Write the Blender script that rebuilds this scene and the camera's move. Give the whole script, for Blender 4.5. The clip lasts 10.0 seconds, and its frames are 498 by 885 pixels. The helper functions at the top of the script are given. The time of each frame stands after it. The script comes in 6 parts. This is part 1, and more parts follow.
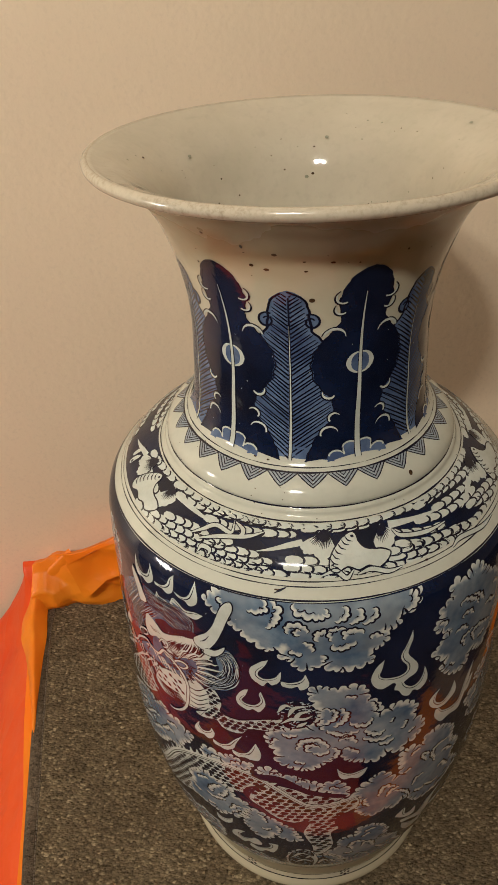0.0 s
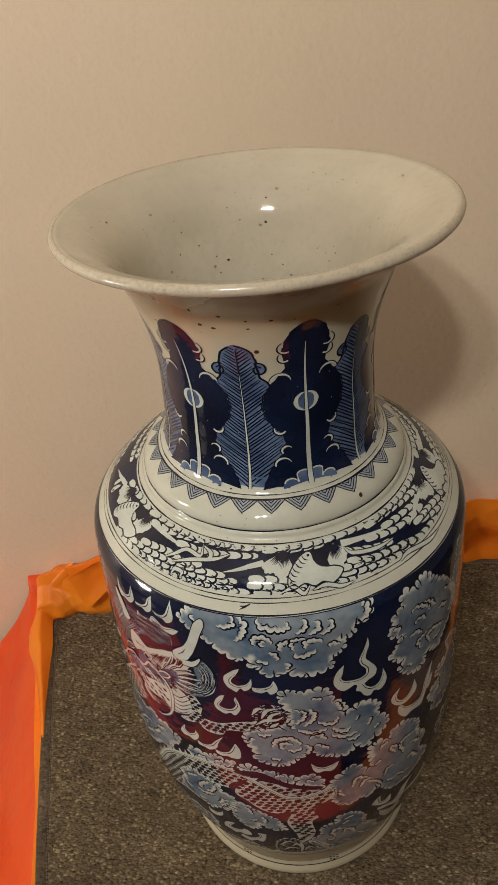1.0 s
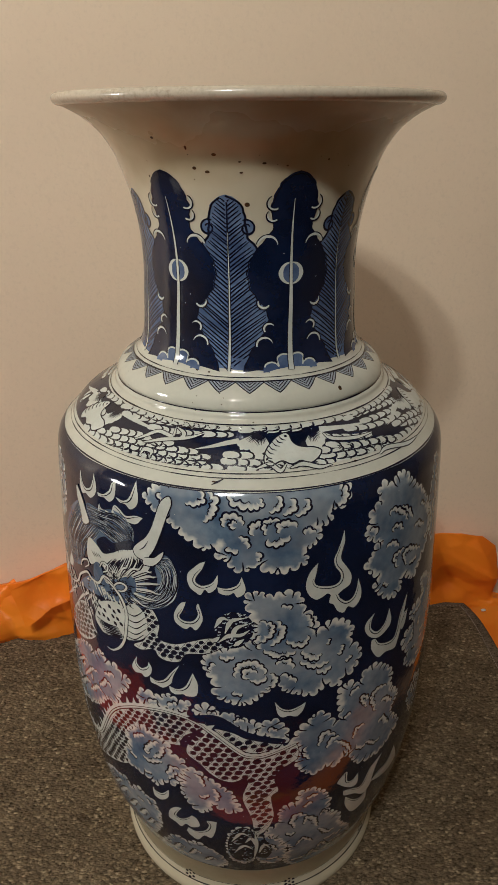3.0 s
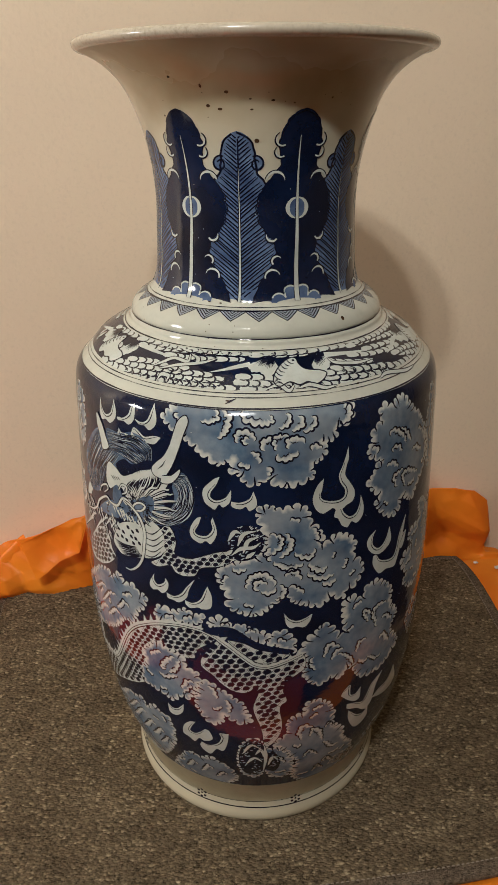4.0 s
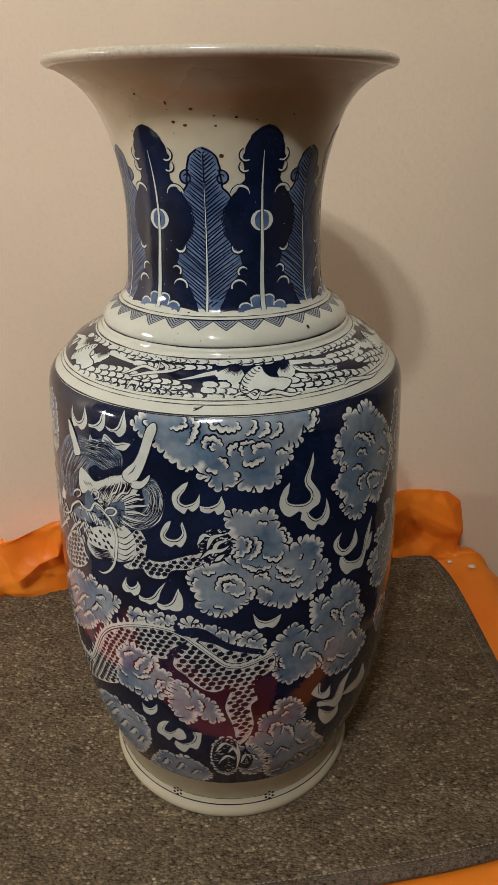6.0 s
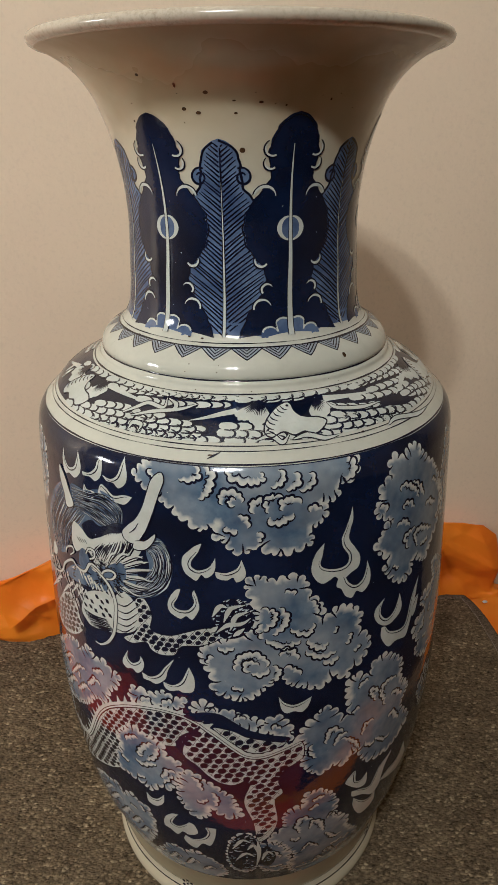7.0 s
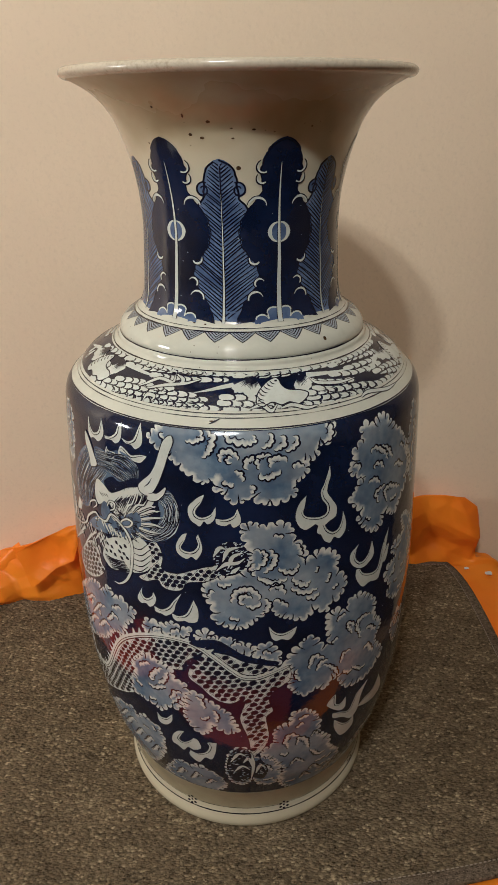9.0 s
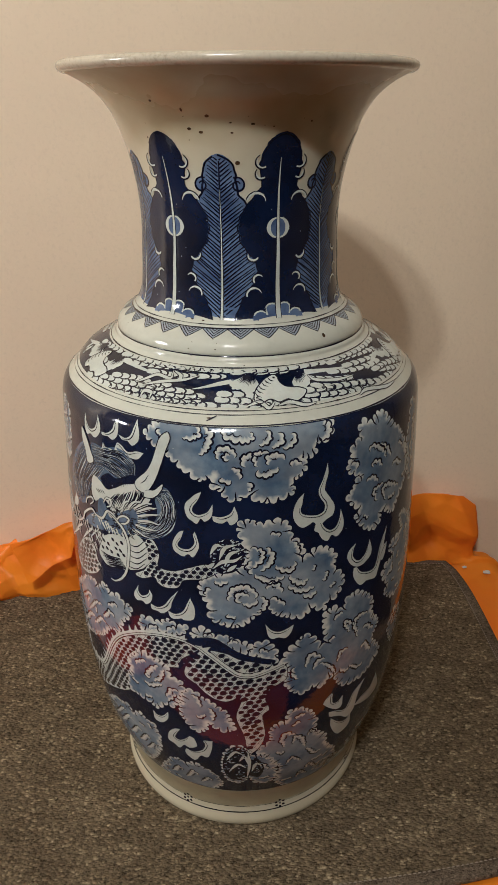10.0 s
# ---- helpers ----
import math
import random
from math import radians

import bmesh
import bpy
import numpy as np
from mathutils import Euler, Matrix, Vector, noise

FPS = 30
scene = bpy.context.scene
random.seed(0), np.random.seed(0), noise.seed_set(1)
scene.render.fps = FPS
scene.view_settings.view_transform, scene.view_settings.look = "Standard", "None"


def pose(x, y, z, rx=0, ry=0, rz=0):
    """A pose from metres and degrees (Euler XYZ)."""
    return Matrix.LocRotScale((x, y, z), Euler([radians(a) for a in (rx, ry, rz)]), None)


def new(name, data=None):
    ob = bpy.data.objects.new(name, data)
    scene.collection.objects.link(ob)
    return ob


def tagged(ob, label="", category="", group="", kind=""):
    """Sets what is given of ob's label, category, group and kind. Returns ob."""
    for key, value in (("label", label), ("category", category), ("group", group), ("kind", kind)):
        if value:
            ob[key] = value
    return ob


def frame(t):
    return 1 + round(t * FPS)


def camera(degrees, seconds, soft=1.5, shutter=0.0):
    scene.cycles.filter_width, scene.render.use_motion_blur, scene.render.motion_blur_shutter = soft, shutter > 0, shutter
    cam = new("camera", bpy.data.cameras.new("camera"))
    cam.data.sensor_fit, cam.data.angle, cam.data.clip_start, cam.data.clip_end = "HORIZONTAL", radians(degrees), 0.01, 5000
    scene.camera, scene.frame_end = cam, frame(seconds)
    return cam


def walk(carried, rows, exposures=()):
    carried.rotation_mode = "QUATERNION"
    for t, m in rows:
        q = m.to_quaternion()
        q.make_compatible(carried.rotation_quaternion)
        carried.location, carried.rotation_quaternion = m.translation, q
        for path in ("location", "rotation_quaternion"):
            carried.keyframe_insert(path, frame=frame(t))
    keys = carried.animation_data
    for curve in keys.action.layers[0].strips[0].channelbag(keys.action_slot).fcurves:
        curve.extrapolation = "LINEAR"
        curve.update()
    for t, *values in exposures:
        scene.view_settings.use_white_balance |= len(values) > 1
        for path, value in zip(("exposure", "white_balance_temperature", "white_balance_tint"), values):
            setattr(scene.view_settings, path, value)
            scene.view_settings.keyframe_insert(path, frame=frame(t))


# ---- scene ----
cam = camera(39.21, 10.0, soft=1.55)
PATH = [
    (0, -0.0205, -0.3839, 0.6823, 1.10, -35.91, 2.50),
    (0.5, -0.0078, -0.4003, 0.7277, 2.07, -35.73, 2.88),
    (1, 0.0107, -0.4044, 0.7238, 0.32, -36.45, 4.87),
    (1.5, 0.0006, -0.4266, 0.6759, -1.79, -29.29, 1.41),
    (2, -0.0068, -0.4602, 0.6268, -1.29, -27.14, 0.09),
    (2.5, -0.0054, -0.4655, 0.6169, -1.20, -26.60, 0.07),
    (3, -0.0109, -0.4760, 0.5826, -1.34, -24.69, 0.17),
    (3.2, -0.0135, -0.4747, 0.5526, -1.96, -25.09, -0.08),
    (4.3, -0.0267, -0.5343, 0.5611, -2.23, -25.51, 0.38),
    (4.5, -0.0272, -0.5350, 0.5633, -2.34, -25.64, 0.41),
    (5, -0.0255, -0.5262, 0.5621, -2.77, -25.44, 0.32),
    (5.2, -0.0189, -0.5367, 0.5689, -2.55, -25.54, 0.29),
    (6.3, -0.0126, -0.5249, 0.5647, -3.55, -25.22, 0.11),
    (6.5, -0.0150, -0.5081, 0.5648, -3.31, -25.10, 0.36),
    (7, -0.0172, -0.4524, 0.5524, -2.72, -24.40, 0.46),
    (7.5, -0.0131, -0.4672, 0.5602, -2.07, -24.76, 0.52),
    (8, -0.0113, -0.4986, 0.5600, -2.09, -25.15, 0.52),
    (8.5, -0.0113, -0.5108, 0.5665, -2.23, -25.43, 0.49),
    (9, -0.0134, -0.5262, 0.5733, -2.20, -25.51, 0.48),
    (9.5, -0.0121, -0.5241, 0.5721, -2.23, -25.72, 0.31),
    (10, -0.0123, -0.5239, 0.5719, -2.12, -25.71, 0.15),
]
walk(cam, [(t, pose(x, y, z, 90 + pitch, roll, yaw)) for t, x, y, z, yaw, pitch, roll in PATH], exposures=((0, -0.29, 5950, 10), (0.5, -0.31, 5850, 10), (1.2, -0.40, 5700, 10), (2, -0.34, 5600, 10), (2.8, -0.42, 5500, 10), (4.4, -0.16, 5500, 10), (6.8, -0.23, 5300, 10), (8, -0.15, 5500, 10), (10, -0.17, 5350, 10)))

# ---- world and light ----
world = bpy.data.worlds.new("world")
scene.world = world
world.use_nodes = True
world.node_tree.nodes["Background"].inputs[0].default_value = (0.010, 0.0075, 0.005, 1)
world.node_tree.nodes["Background"].inputs[1].default_value = 1.0


def bulb_light(name, at, watts, radius, colour):
    data = bpy.data.lights.new(name, "POINT")
    data.energy, data.shadow_soft_size, data.color = watts, radius, colour
    ob = new(name, data)
    ob.location = at
    return ob


LAMP_A, LAMP_B = (-0.210, -0.90, 1.31), (-1.55, -0.42, 0.72)
WARM = (1.0, 0.89, 0.74)
for x in (-0.05, 0.05):
    bulb_light("bulb_light", (LAMP_A[0] + x, LAMP_A[1], LAMP_A[2] + 0.3 * x), 21.0, 0.028, WARM)
bulb_light("shade_light", LAMP_B, 43, 0.12, WARM)

# ---- materials ----
def material(name):
    m = bpy.data.materials.new(name)
    m.use_nodes = True
    t = m.node_tree
    return m, t, t.nodes["Principled BSDF"]


def add_node(t, kind, **values):
    n = t.nodes.new(kind)
    for k, v in values.items():
        n.inputs[k.replace("_", " ")].default_value = v
    return n


def ramp(t, source, stops):
    n = t.nodes.new("ShaderNodeValToRGB")
    while len(n.color_ramp.elements) < len(stops):
        n.color_ramp.elements.new(0.5)
    for e, (p, c) in zip(n.color_ramp.elements, stops):
        e.position, e.color = p, (*c, 1)
    t.links.new(source, n.inputs[0])
    return n.outputs[0]


def mix(t, a, b, factor, blend="MIX"):
    n = t.nodes.new("ShaderNodeMix")
    n.data_type, n.blend_type = "RGBA", blend
    for s, v in ((n.inputs[0], factor), (n.inputs[6], a), (n.inputs[7], b)):
        if isinstance(v, bpy.types.NodeSocket):
            t.links.new(v, s)
        elif isinstance(v, tuple):
            s.default_value = (*v, 1)
        else:
            s.default_value = v
    return n.outputs[2]


def noise_of(t, scale, detail=4.0, rough=0.55, stretch=None):
    co = t.nodes.new("ShaderNodeTexCoord").outputs["Object"]
    if stretch:
        mp = t.nodes.new("ShaderNodeMapping")
        mp.inputs["Scale"].default_value = stretch
        t.links.new(co, mp.inputs[0])
        co = mp.outputs[0]
    n = add_node(t, "ShaderNodeTexNoise", Scale=scale, Detail=detail, Roughness=rough)
    t.links.new(co, n.inputs["Vector"])
    return n.outputs[0]


def bump(t, b, height, strength, distance):
    n = add_node(t, "ShaderNodeBump", Strength=strength, Distance=distance)
    t.links.new(height, n.inputs["Height"])
    t.links.new(n.outputs[0], b.inputs["Normal"])


def glaze(name, dark, light, scale, low=0.35, high=0.65, rough=0.09):
    """Painted colour under a clear glaze: two tones of pigment, mottled, with a glossy surface."""
    m, t, b = material(name)
    big = noise_of(t, scale, 5, 0.6)
    fine = noise_of(t, scale * 9, 3, 0.6)
    c = ramp(t, big, [(low, dark), (high, light)])
    c = mix(t, c, tuple(0.8 * x for x in dark), ramp(t, fine, [(0.5, (0, 0, 0)), (0.85, (0.4, 0.4, 0.4))]))
    t.links.new(c, b.inputs["Base Color"])
    b.inputs["Roughness"].default_value = rough
    b.inputs["IOR"].default_value = 1.52
    bump(t, b, noise_of(t, 70, 2.5, 0.5), 0.42, 0.0008)
    return m


def cloud_glaze():
    """Blue wash that thins out to bare porcelain at the rim of a cloud."""
    m, t, b = material("cloud_wash")
    a = t.nodes.new("ShaderNodeAttribute")
    a.attribute_name = "wash"
    n1 = noise_of(t, 60, 5, 0.6)
    n2 = noise_of(t, 420, 3, 0.6)
    blue = ramp(t, n1, [(0.28, (0.050, 0.088, 0.150)), (0.50, (0.088, 0.142, 0.212)), (0.74, (0.165, 0.235, 0.300))])
    blue = mix(t, blue, (0.07, 0.105, 0.18), ramp(t, n2, [(0.5, (0, 0, 0)), (0.8, (0.4, 0.4, 0.4))]))
    t.links.new(mix(t, (0.60, 0.61, 0.535), blue, a.outputs["Fac"]), b.inputs["Base Color"])
    b.inputs["Roughness"].default_value = 0.13
    b.inputs["IOR"].default_value = 1.52
    bump(t, b, noise_of(t, 70, 2.5, 0.5), 0.42, 0.0008)
    return m


def rim_glaze():
    """White glaze worn through to brown body along the lip."""
    m, t, b = material("worn_rim")
    wear = ramp(t, noise_of(t, 420, 5, 0.7), [(0.46, (0, 0, 0)), (0.68, (0.55, 0.55, 0.55))])
    long = ramp(t, noise_of(t, 22, 3), [(0.3, (0.35, 0.35, 0.35)), (0.7, (1, 1, 1))])
    c = mix(t, (0.52, 0.465, 0.35), (0.20, 0.14, 0.08), mix(t, wear, long, 1.0, "MULTIPLY"))
    t.links.new(c, b.inputs["Base Color"])
    b.inputs["Roughness"].default_value = 0.16
    bump(t, b, noise_of(t, 190, 4), 0.2, 0.0006)
    return m


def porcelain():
    """White glaze, greenish on the body, aged to ivory over the neck and mouth, shade under the lip painted brown."""
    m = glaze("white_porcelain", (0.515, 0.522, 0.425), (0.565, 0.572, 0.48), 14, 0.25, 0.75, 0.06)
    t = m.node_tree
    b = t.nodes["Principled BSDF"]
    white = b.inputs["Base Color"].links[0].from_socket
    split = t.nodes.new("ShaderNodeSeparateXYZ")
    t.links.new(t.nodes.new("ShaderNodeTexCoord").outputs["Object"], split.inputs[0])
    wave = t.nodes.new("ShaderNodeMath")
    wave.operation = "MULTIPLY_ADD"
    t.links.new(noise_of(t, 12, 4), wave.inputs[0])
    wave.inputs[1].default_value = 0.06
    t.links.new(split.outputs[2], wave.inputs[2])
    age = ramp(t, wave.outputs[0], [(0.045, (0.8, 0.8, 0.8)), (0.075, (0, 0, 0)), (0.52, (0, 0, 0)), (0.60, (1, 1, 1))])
    # brown put into the colour for the shade under the flared lip
    lip_shade = ramp(t, wave.outputs[0], [(0.585, (0, 0, 0)), (0.618, (0.95, 0.95, 0.95))])
    t.links.new(mix(t, mix(t, white, (0.55, 0.485, 0.325), age), (0.29, 0.222, 0.108), lip_shade), b.inputs["Base Color"])
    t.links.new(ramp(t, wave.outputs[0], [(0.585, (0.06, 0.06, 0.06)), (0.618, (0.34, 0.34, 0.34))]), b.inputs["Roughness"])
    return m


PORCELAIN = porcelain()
COBALT = glaze("cobalt_blue", (0.0021, 0.0055, 0.0180), (0.0066, 0.0140, 0.0450), 26)
MIDBLUE = glaze("blue_wash", (0.052, 0.082, 0.165), (0.14, 0.20, 0.315), 45)
SLATE = glaze("slate_blue_wash", (0.040, 0.070, 0.125), (0.135, 0.190, 0.255), 70)
LINE = glaze("dark_blue_line", (0.003, 0.0045, 0.013), (0.008, 0.011, 0.032), 120)
CREAM = glaze("reserved_white", (0.495, 0.525, 0.455), (0.585, 0.62, 0.555), 60)
RIM = rim_glaze()
BARE = glaze("buff_biscuit", (0.30, 0.262, 0.160), (0.39, 0.345, 0.22), 30, 0.3, 0.7, 0.35)
MOUTH = glaze("grey_green_porcelain", (0.51, 0.468, 0.355), (0.59, 0.543, 0.425), 22, 0.3, 0.7, 0.06)
PALE = glaze("pale_blue_white", (0.36, 0.42, 0.43), (0.52, 0.57, 0.545), 70)
GREENISH = glaze("green_grey_spot", (0.22, 0.23, 0.16), (0.38, 0.38, 0.29), 300)
RUST = glaze("iron_spot", (0.03, 0.018, 0.010), (0.10, 0.055, 0.025), 300)
CLOUD = cloud_glaze()


def wall_paint(name, colour, speck=0.03):
    m, t, b = material(name)
    big = noise_of(t, 2.2, 5, 0.55)
    fine = noise_of(t, 260, 3, 0.6)
    c = ramp(t, big, [(0.3, tuple(0.93 * x for x in colour)), (0.7, tuple(min(1, 1.05 * x) for x in colour))])
    c = mix(t, c, tuple(0.86 * x for x in colour), ramp(t, fine, [(0.52, (0, 0, 0)), (0.75, (0.5, 0.5, 0.5))]))
    t.links.new(c, b.inputs["Base Color"])
    b.inputs["Roughness"].default_value = 0.75
    bump(t, b, noise_of(t, 120, 4), 0.25, 0.002)
    return m


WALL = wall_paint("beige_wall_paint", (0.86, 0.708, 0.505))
# unseen walls, toned darker than WALL to cut the bounced light
SIDE = wall_paint("unseen_wall_tan", (0.34, 0.26, 0.175))
CEIL = wall_paint("white_ceiling_paint", (0.50, 0.43, 0.34))
FLOOR = wall_paint("brown_floor", (0.085, 0.055, 0.032))


def sheet_mat(name, dark, light):
    """Thin crinkled plastic: strong colour, satin, a little light comes through it."""
    m, t, b = material(name)
    c = ramp(t, noise_of(t, 9, 4), [(0.3, dark), (0.7, light)])
    t.links.new(c, b.inputs["Base Color"])
    b.inputs["Roughness"].default_value = 0.40
    b.inputs["Specular IOR Level"].default_value = 0.35
    crease = add_node(t, "ShaderNodeTexVoronoi", Scale=30.0)
    shift = t.nodes.new("ShaderNodeVectorMath")
    shift.operation = "MULTIPLY_ADD"
    warp = add_node(t, "ShaderNodeTexNoise", Scale=11.0, Detail=3.0)
    co = t.nodes.new("ShaderNodeTexCoord").outputs["Object"]
    t.links.new(co, warp.inputs["Vector"])
    t.links.new(warp.outputs["Color"], shift.inputs[0])
    shift.inputs[1].default_value = (0.06, 0.06, 0.06)
    t.links.new(co, shift.inputs[2])
    t.links.new(shift.outputs[0], crease.inputs["Vector"])
    both = t.nodes.new("ShaderNodeMath")
    both.operation = "MULTIPLY_ADD"
    t.links.new(noise_of(t, 26, 5, 0.6), both.inputs[0])
    both.inputs[1].default_value = 0.7
    t.links.new(crease.outputs["Distance"], both.inputs[2])
    bump(t, b, both.outputs[0], 0.38, 0.006)
    tr = t.nodes.new("ShaderNodeBsdfTranslucent")
    t.links.new(c, tr.inputs[0])
    mx = add_node(t, "ShaderNodeMixShader", Fac=0.22)
    t.links.new(b.outputs[0], mx.inputs[1])
    t.links.new(tr.outputs[0], mx.inputs[2])
    t.links.new(mx.outputs[0], t.nodes["Material Output"].inputs[0])
    return m


def mat_mat(name, tones, scale):
    m, t, b = material(name)
    v = add_node(t, "ShaderNodeTexVoronoi", Scale=scale)
    mp = t.nodes.new("ShaderNodeMapping")
    mp.inputs["Scale"].default_value = (0.72, 1.15, 1.0)
    t.links.new(t.nodes.new("ShaderNodeTexCoord").outputs["Object"], mp.inputs[0])
    t.links.new(mp.outputs[0], v.inputs["Vector"])
    cells = t.nodes.new("ShaderNodeSeparateColor")
    t.links.new(v.outputs["Color"], cells.inputs[0])
    c = ramp(t, cells.outputs[0], [(0.0, tones[0]), (0.55, tones[1]), (0.86, tones[2]), (1.0, tones[3])])
    # gaps between cells darkened in the colour, as cavity shade between loops
    c = mix(t, c, tuple(0.4 * x for x in tones[0]), ramp(t, v.outputs["Distance"], [(0.4, (0, 0, 0)), (0.85, (0.55, 0.55, 0.55))]))
    c = mix(t, c, tuple(0.75 * x for x in tones[1]), ramp(t, noise_of(t, 90, 5, 0.65, (0.7, 1.3, 1)), [(0.38, (0, 0, 0)), (0.66, (0.9, 0.9, 0.9))]))
    speck = ramp(t, noise_of(t, 330, 6, 0.8, (0.8, 1.2, 1)), [(0.36, (0.16, 0.16, 0.16)), (0.46, (0.72, 0.72, 0.72)), (0.56, (1.0, 1.0, 1.0)), (0.72, (1.25, 1.25, 1.25))])
    c = mix(t, c, speck, 1.0, "MULTIPLY")
    broad = ramp(t, noise_of(t, 22, 4, 0.6, (0.8, 1.4, 1)), [(0.3, (0.74, 0.72, 0.70)), (0.7, (1.22, 1.22, 1.2))])
    c = mix(t, c, broad, 1.0, "MULTIPLY")
    t.links.new(c, b.inputs["Base Color"])
    b.inputs["Roughness"].default_value = 0.95
    b.inputs["Specular IOR Level"].default_value = 0.1
    inv = t.nodes.new("ShaderNodeMath")
    inv.operation = "SUBTRACT"
    inv.inputs[0].default_value = 1.0
    t.links.new(v.outputs["Distance"], inv.inputs[1])
    bump(t, b, inv.outputs[0], 0.7, 0.0018)
    return m


SHEET = sheet_mat("orange_plastic", (1.0, 0.24, 0.005), (1.0, 0.325, 0.013))
RED_SHEET = sheet_mat("red_orange_plastic", (0.90, 0.090, 0.012), (0.97, 0.135, 0.018))
CARPET = mat_mat("grey_loop_pile", ((0.115, 0.088, 0.054), (0.195, 0.150, 0.092), (0.270, 0.212, 0.126), (0.47, 0.385, 0.24)), 420)
BINDING = mat_mat("grey_binding", ((0.15, 0.118, 0.082), (0.20, 0.155, 0.108), (0.23, 0.18, 0.125), (0.26, 0.20, 0.145)), 900)
THREAD = wall_paint("pale_thread", (0.25, 0.205, 0.15))
CARTON = wall_paint("brown_carton", (0.30, 0.20, 0.11))
LAMP_WHITE = wall_paint("white_lamp_metal", (0.7, 0.68, 0.62))


# ---- building helpers ----
def part(name, bm, mat, parent=None, label="", smooth=True):
    me = bpy.data.meshes.new(name)
    bm.normal_update()
    bm.to_mesh(me)
    bm.free()
    me.materials.append(mat)
    me.polygons.foreach_set("use_smooth", [smooth] * len(me.polygons))
    ob = new(name, me)
    if parent:
        ob.parent = parent
    if label:
        ob["label"] = label
    return ob


def box(bm, lo, hi, m=None):
    verts = [bm.verts.new((x, y, z)) for z in (lo[2], hi[2]) for y in (lo[1], hi[1]) for x in (lo[0], hi[0])]
    for f in ((0, 2, 3, 1), (4, 5, 7, 6), (0, 1, 5, 4), (2, 6, 7, 3), (0, 4, 6, 2), (1, 3, 7, 5)):
        bm.faces.new([verts[i] for i in f])
    if m:
        bmesh.ops.transform(bm, matrix=m, verts=verts)
    return verts


def smooth_line(pts, n=6, closed=False):
    """A round curve through a few points."""
    pts = np.asarray(pts, float)
    q = np.vstack([pts[-1:], pts, pts[:2]]) if closed else np.vstack([2 * pts[0] - pts[1], pts, 2 * pts[-1] - pts[-2]])
    out = []
    for i in range(1, len(q) - 2):
        for t in np.arange(n) / n:
            out.append(0.5 * (2 * q[i] + (q[i + 1] - q[i - 1]) * t + (2 * q[i - 1] - 5 * q[i] + 4 * q[i + 1] - q[i + 2]) * t**2 + (3 * q[i] - q[i - 1] - 3 * q[i + 1] + q[i + 2]) * t**3))
    if not closed:
        out.append(pts[-1])
    return np.array(out)


def resample(line, step, count=0):
    """The line with points at even steps, or a given count of them, and their distances along it."""
    far = np.concatenate([[0], np.cumsum(np.sqrt((np.diff(line, axis=0) ** 2).sum(1)))])
    u = np.linspace(0, far[-1], count or max(4, int(far[-1] / step)))
    return np.column_stack([np.interp(u, far, line[:, k]) for k in range(line.shape[1])]), u


FLOOR_Z, CEIL_Z = -0.46, 1.95
TURN_WALL = 5.0
WALL_Y = 0.284


def setting():
    m = pose(0, WALL_Y, 0, 0, 0, TURN_WALL)
    for name, lo, hi in (("wall_north", (-2.6, 0, FLOOR_Z), (2.4, 0.12, CEIL_Z)),
                         ("wall_south", (-2.6, -4.92, FLOOR_Z), (2.4, -4.8, CEIL_Z)),
                         ("wall_west", (-2.72, -4.92, FLOOR_Z), (-2.6, 0.12, CEIL_Z)),
                         ("wall_east", (2.4, -4.92, FLOOR_Z), (2.52, 0.12, CEIL_Z))):
        bm = bmesh.new()
        box(bm, lo, hi, m)
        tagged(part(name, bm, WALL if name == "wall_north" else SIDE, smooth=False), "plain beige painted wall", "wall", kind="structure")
    bm = bmesh.new()
    box(bm, (-2.72, -4.92, FLOOR_Z - 0.1), (2.52, 0.12, FLOOR_Z), m)
    tagged(part("floor", bm, FLOOR, smooth=False), "plain brown floor of the room", "floor", kind="structure")
    bm = bmesh.new()
    box(bm, (-2.72, -4.92, CEIL_Z), (2.52, 0.12, CEIL_Z + 0.1), m)
    tagged(part("ceiling", bm, CEIL, smooth=False), "plain white painted ceiling", "ceiling", kind="structure")


setting()


def ceiling_lamp():
    """Two bare bulbs on rods under a round ceiling plate; only their gleam on the glaze is seen."""
    x, y = LAMP_A[0], LAMP_A[1]
    bm = bmesh.new()
    bmesh.ops.create_cone(bm, cap_ends=True, segments=40, radius1=0.20, radius2=0.21, depth=0.03, matrix=pose(x, y, CEIL_Z - 0.015))
    ob = tagged(part("ceiling_lamp", bm, LAMP_WHITE, smooth=False), "white metal ceiling lamp with two bare bulbs", "lamp")
    for p in ((x - 0.05, y, LAMP_A[2] - 0.015), (x + 0.05, y, LAMP_A[2] + 0.015)):
        top, low = CEIL_Z - 0.03, p[2] + 0.05
        bm = bmesh.new()
        bmesh.ops.create_cone(bm, cap_ends=True, segments=20, radius1=0.016, radius2=0.010, depth=top - low, matrix=pose(p[0], p[1], (top + low) / 2))
        part("rod", bm, LAMP_WHITE, ob)


ceiling_lamp()


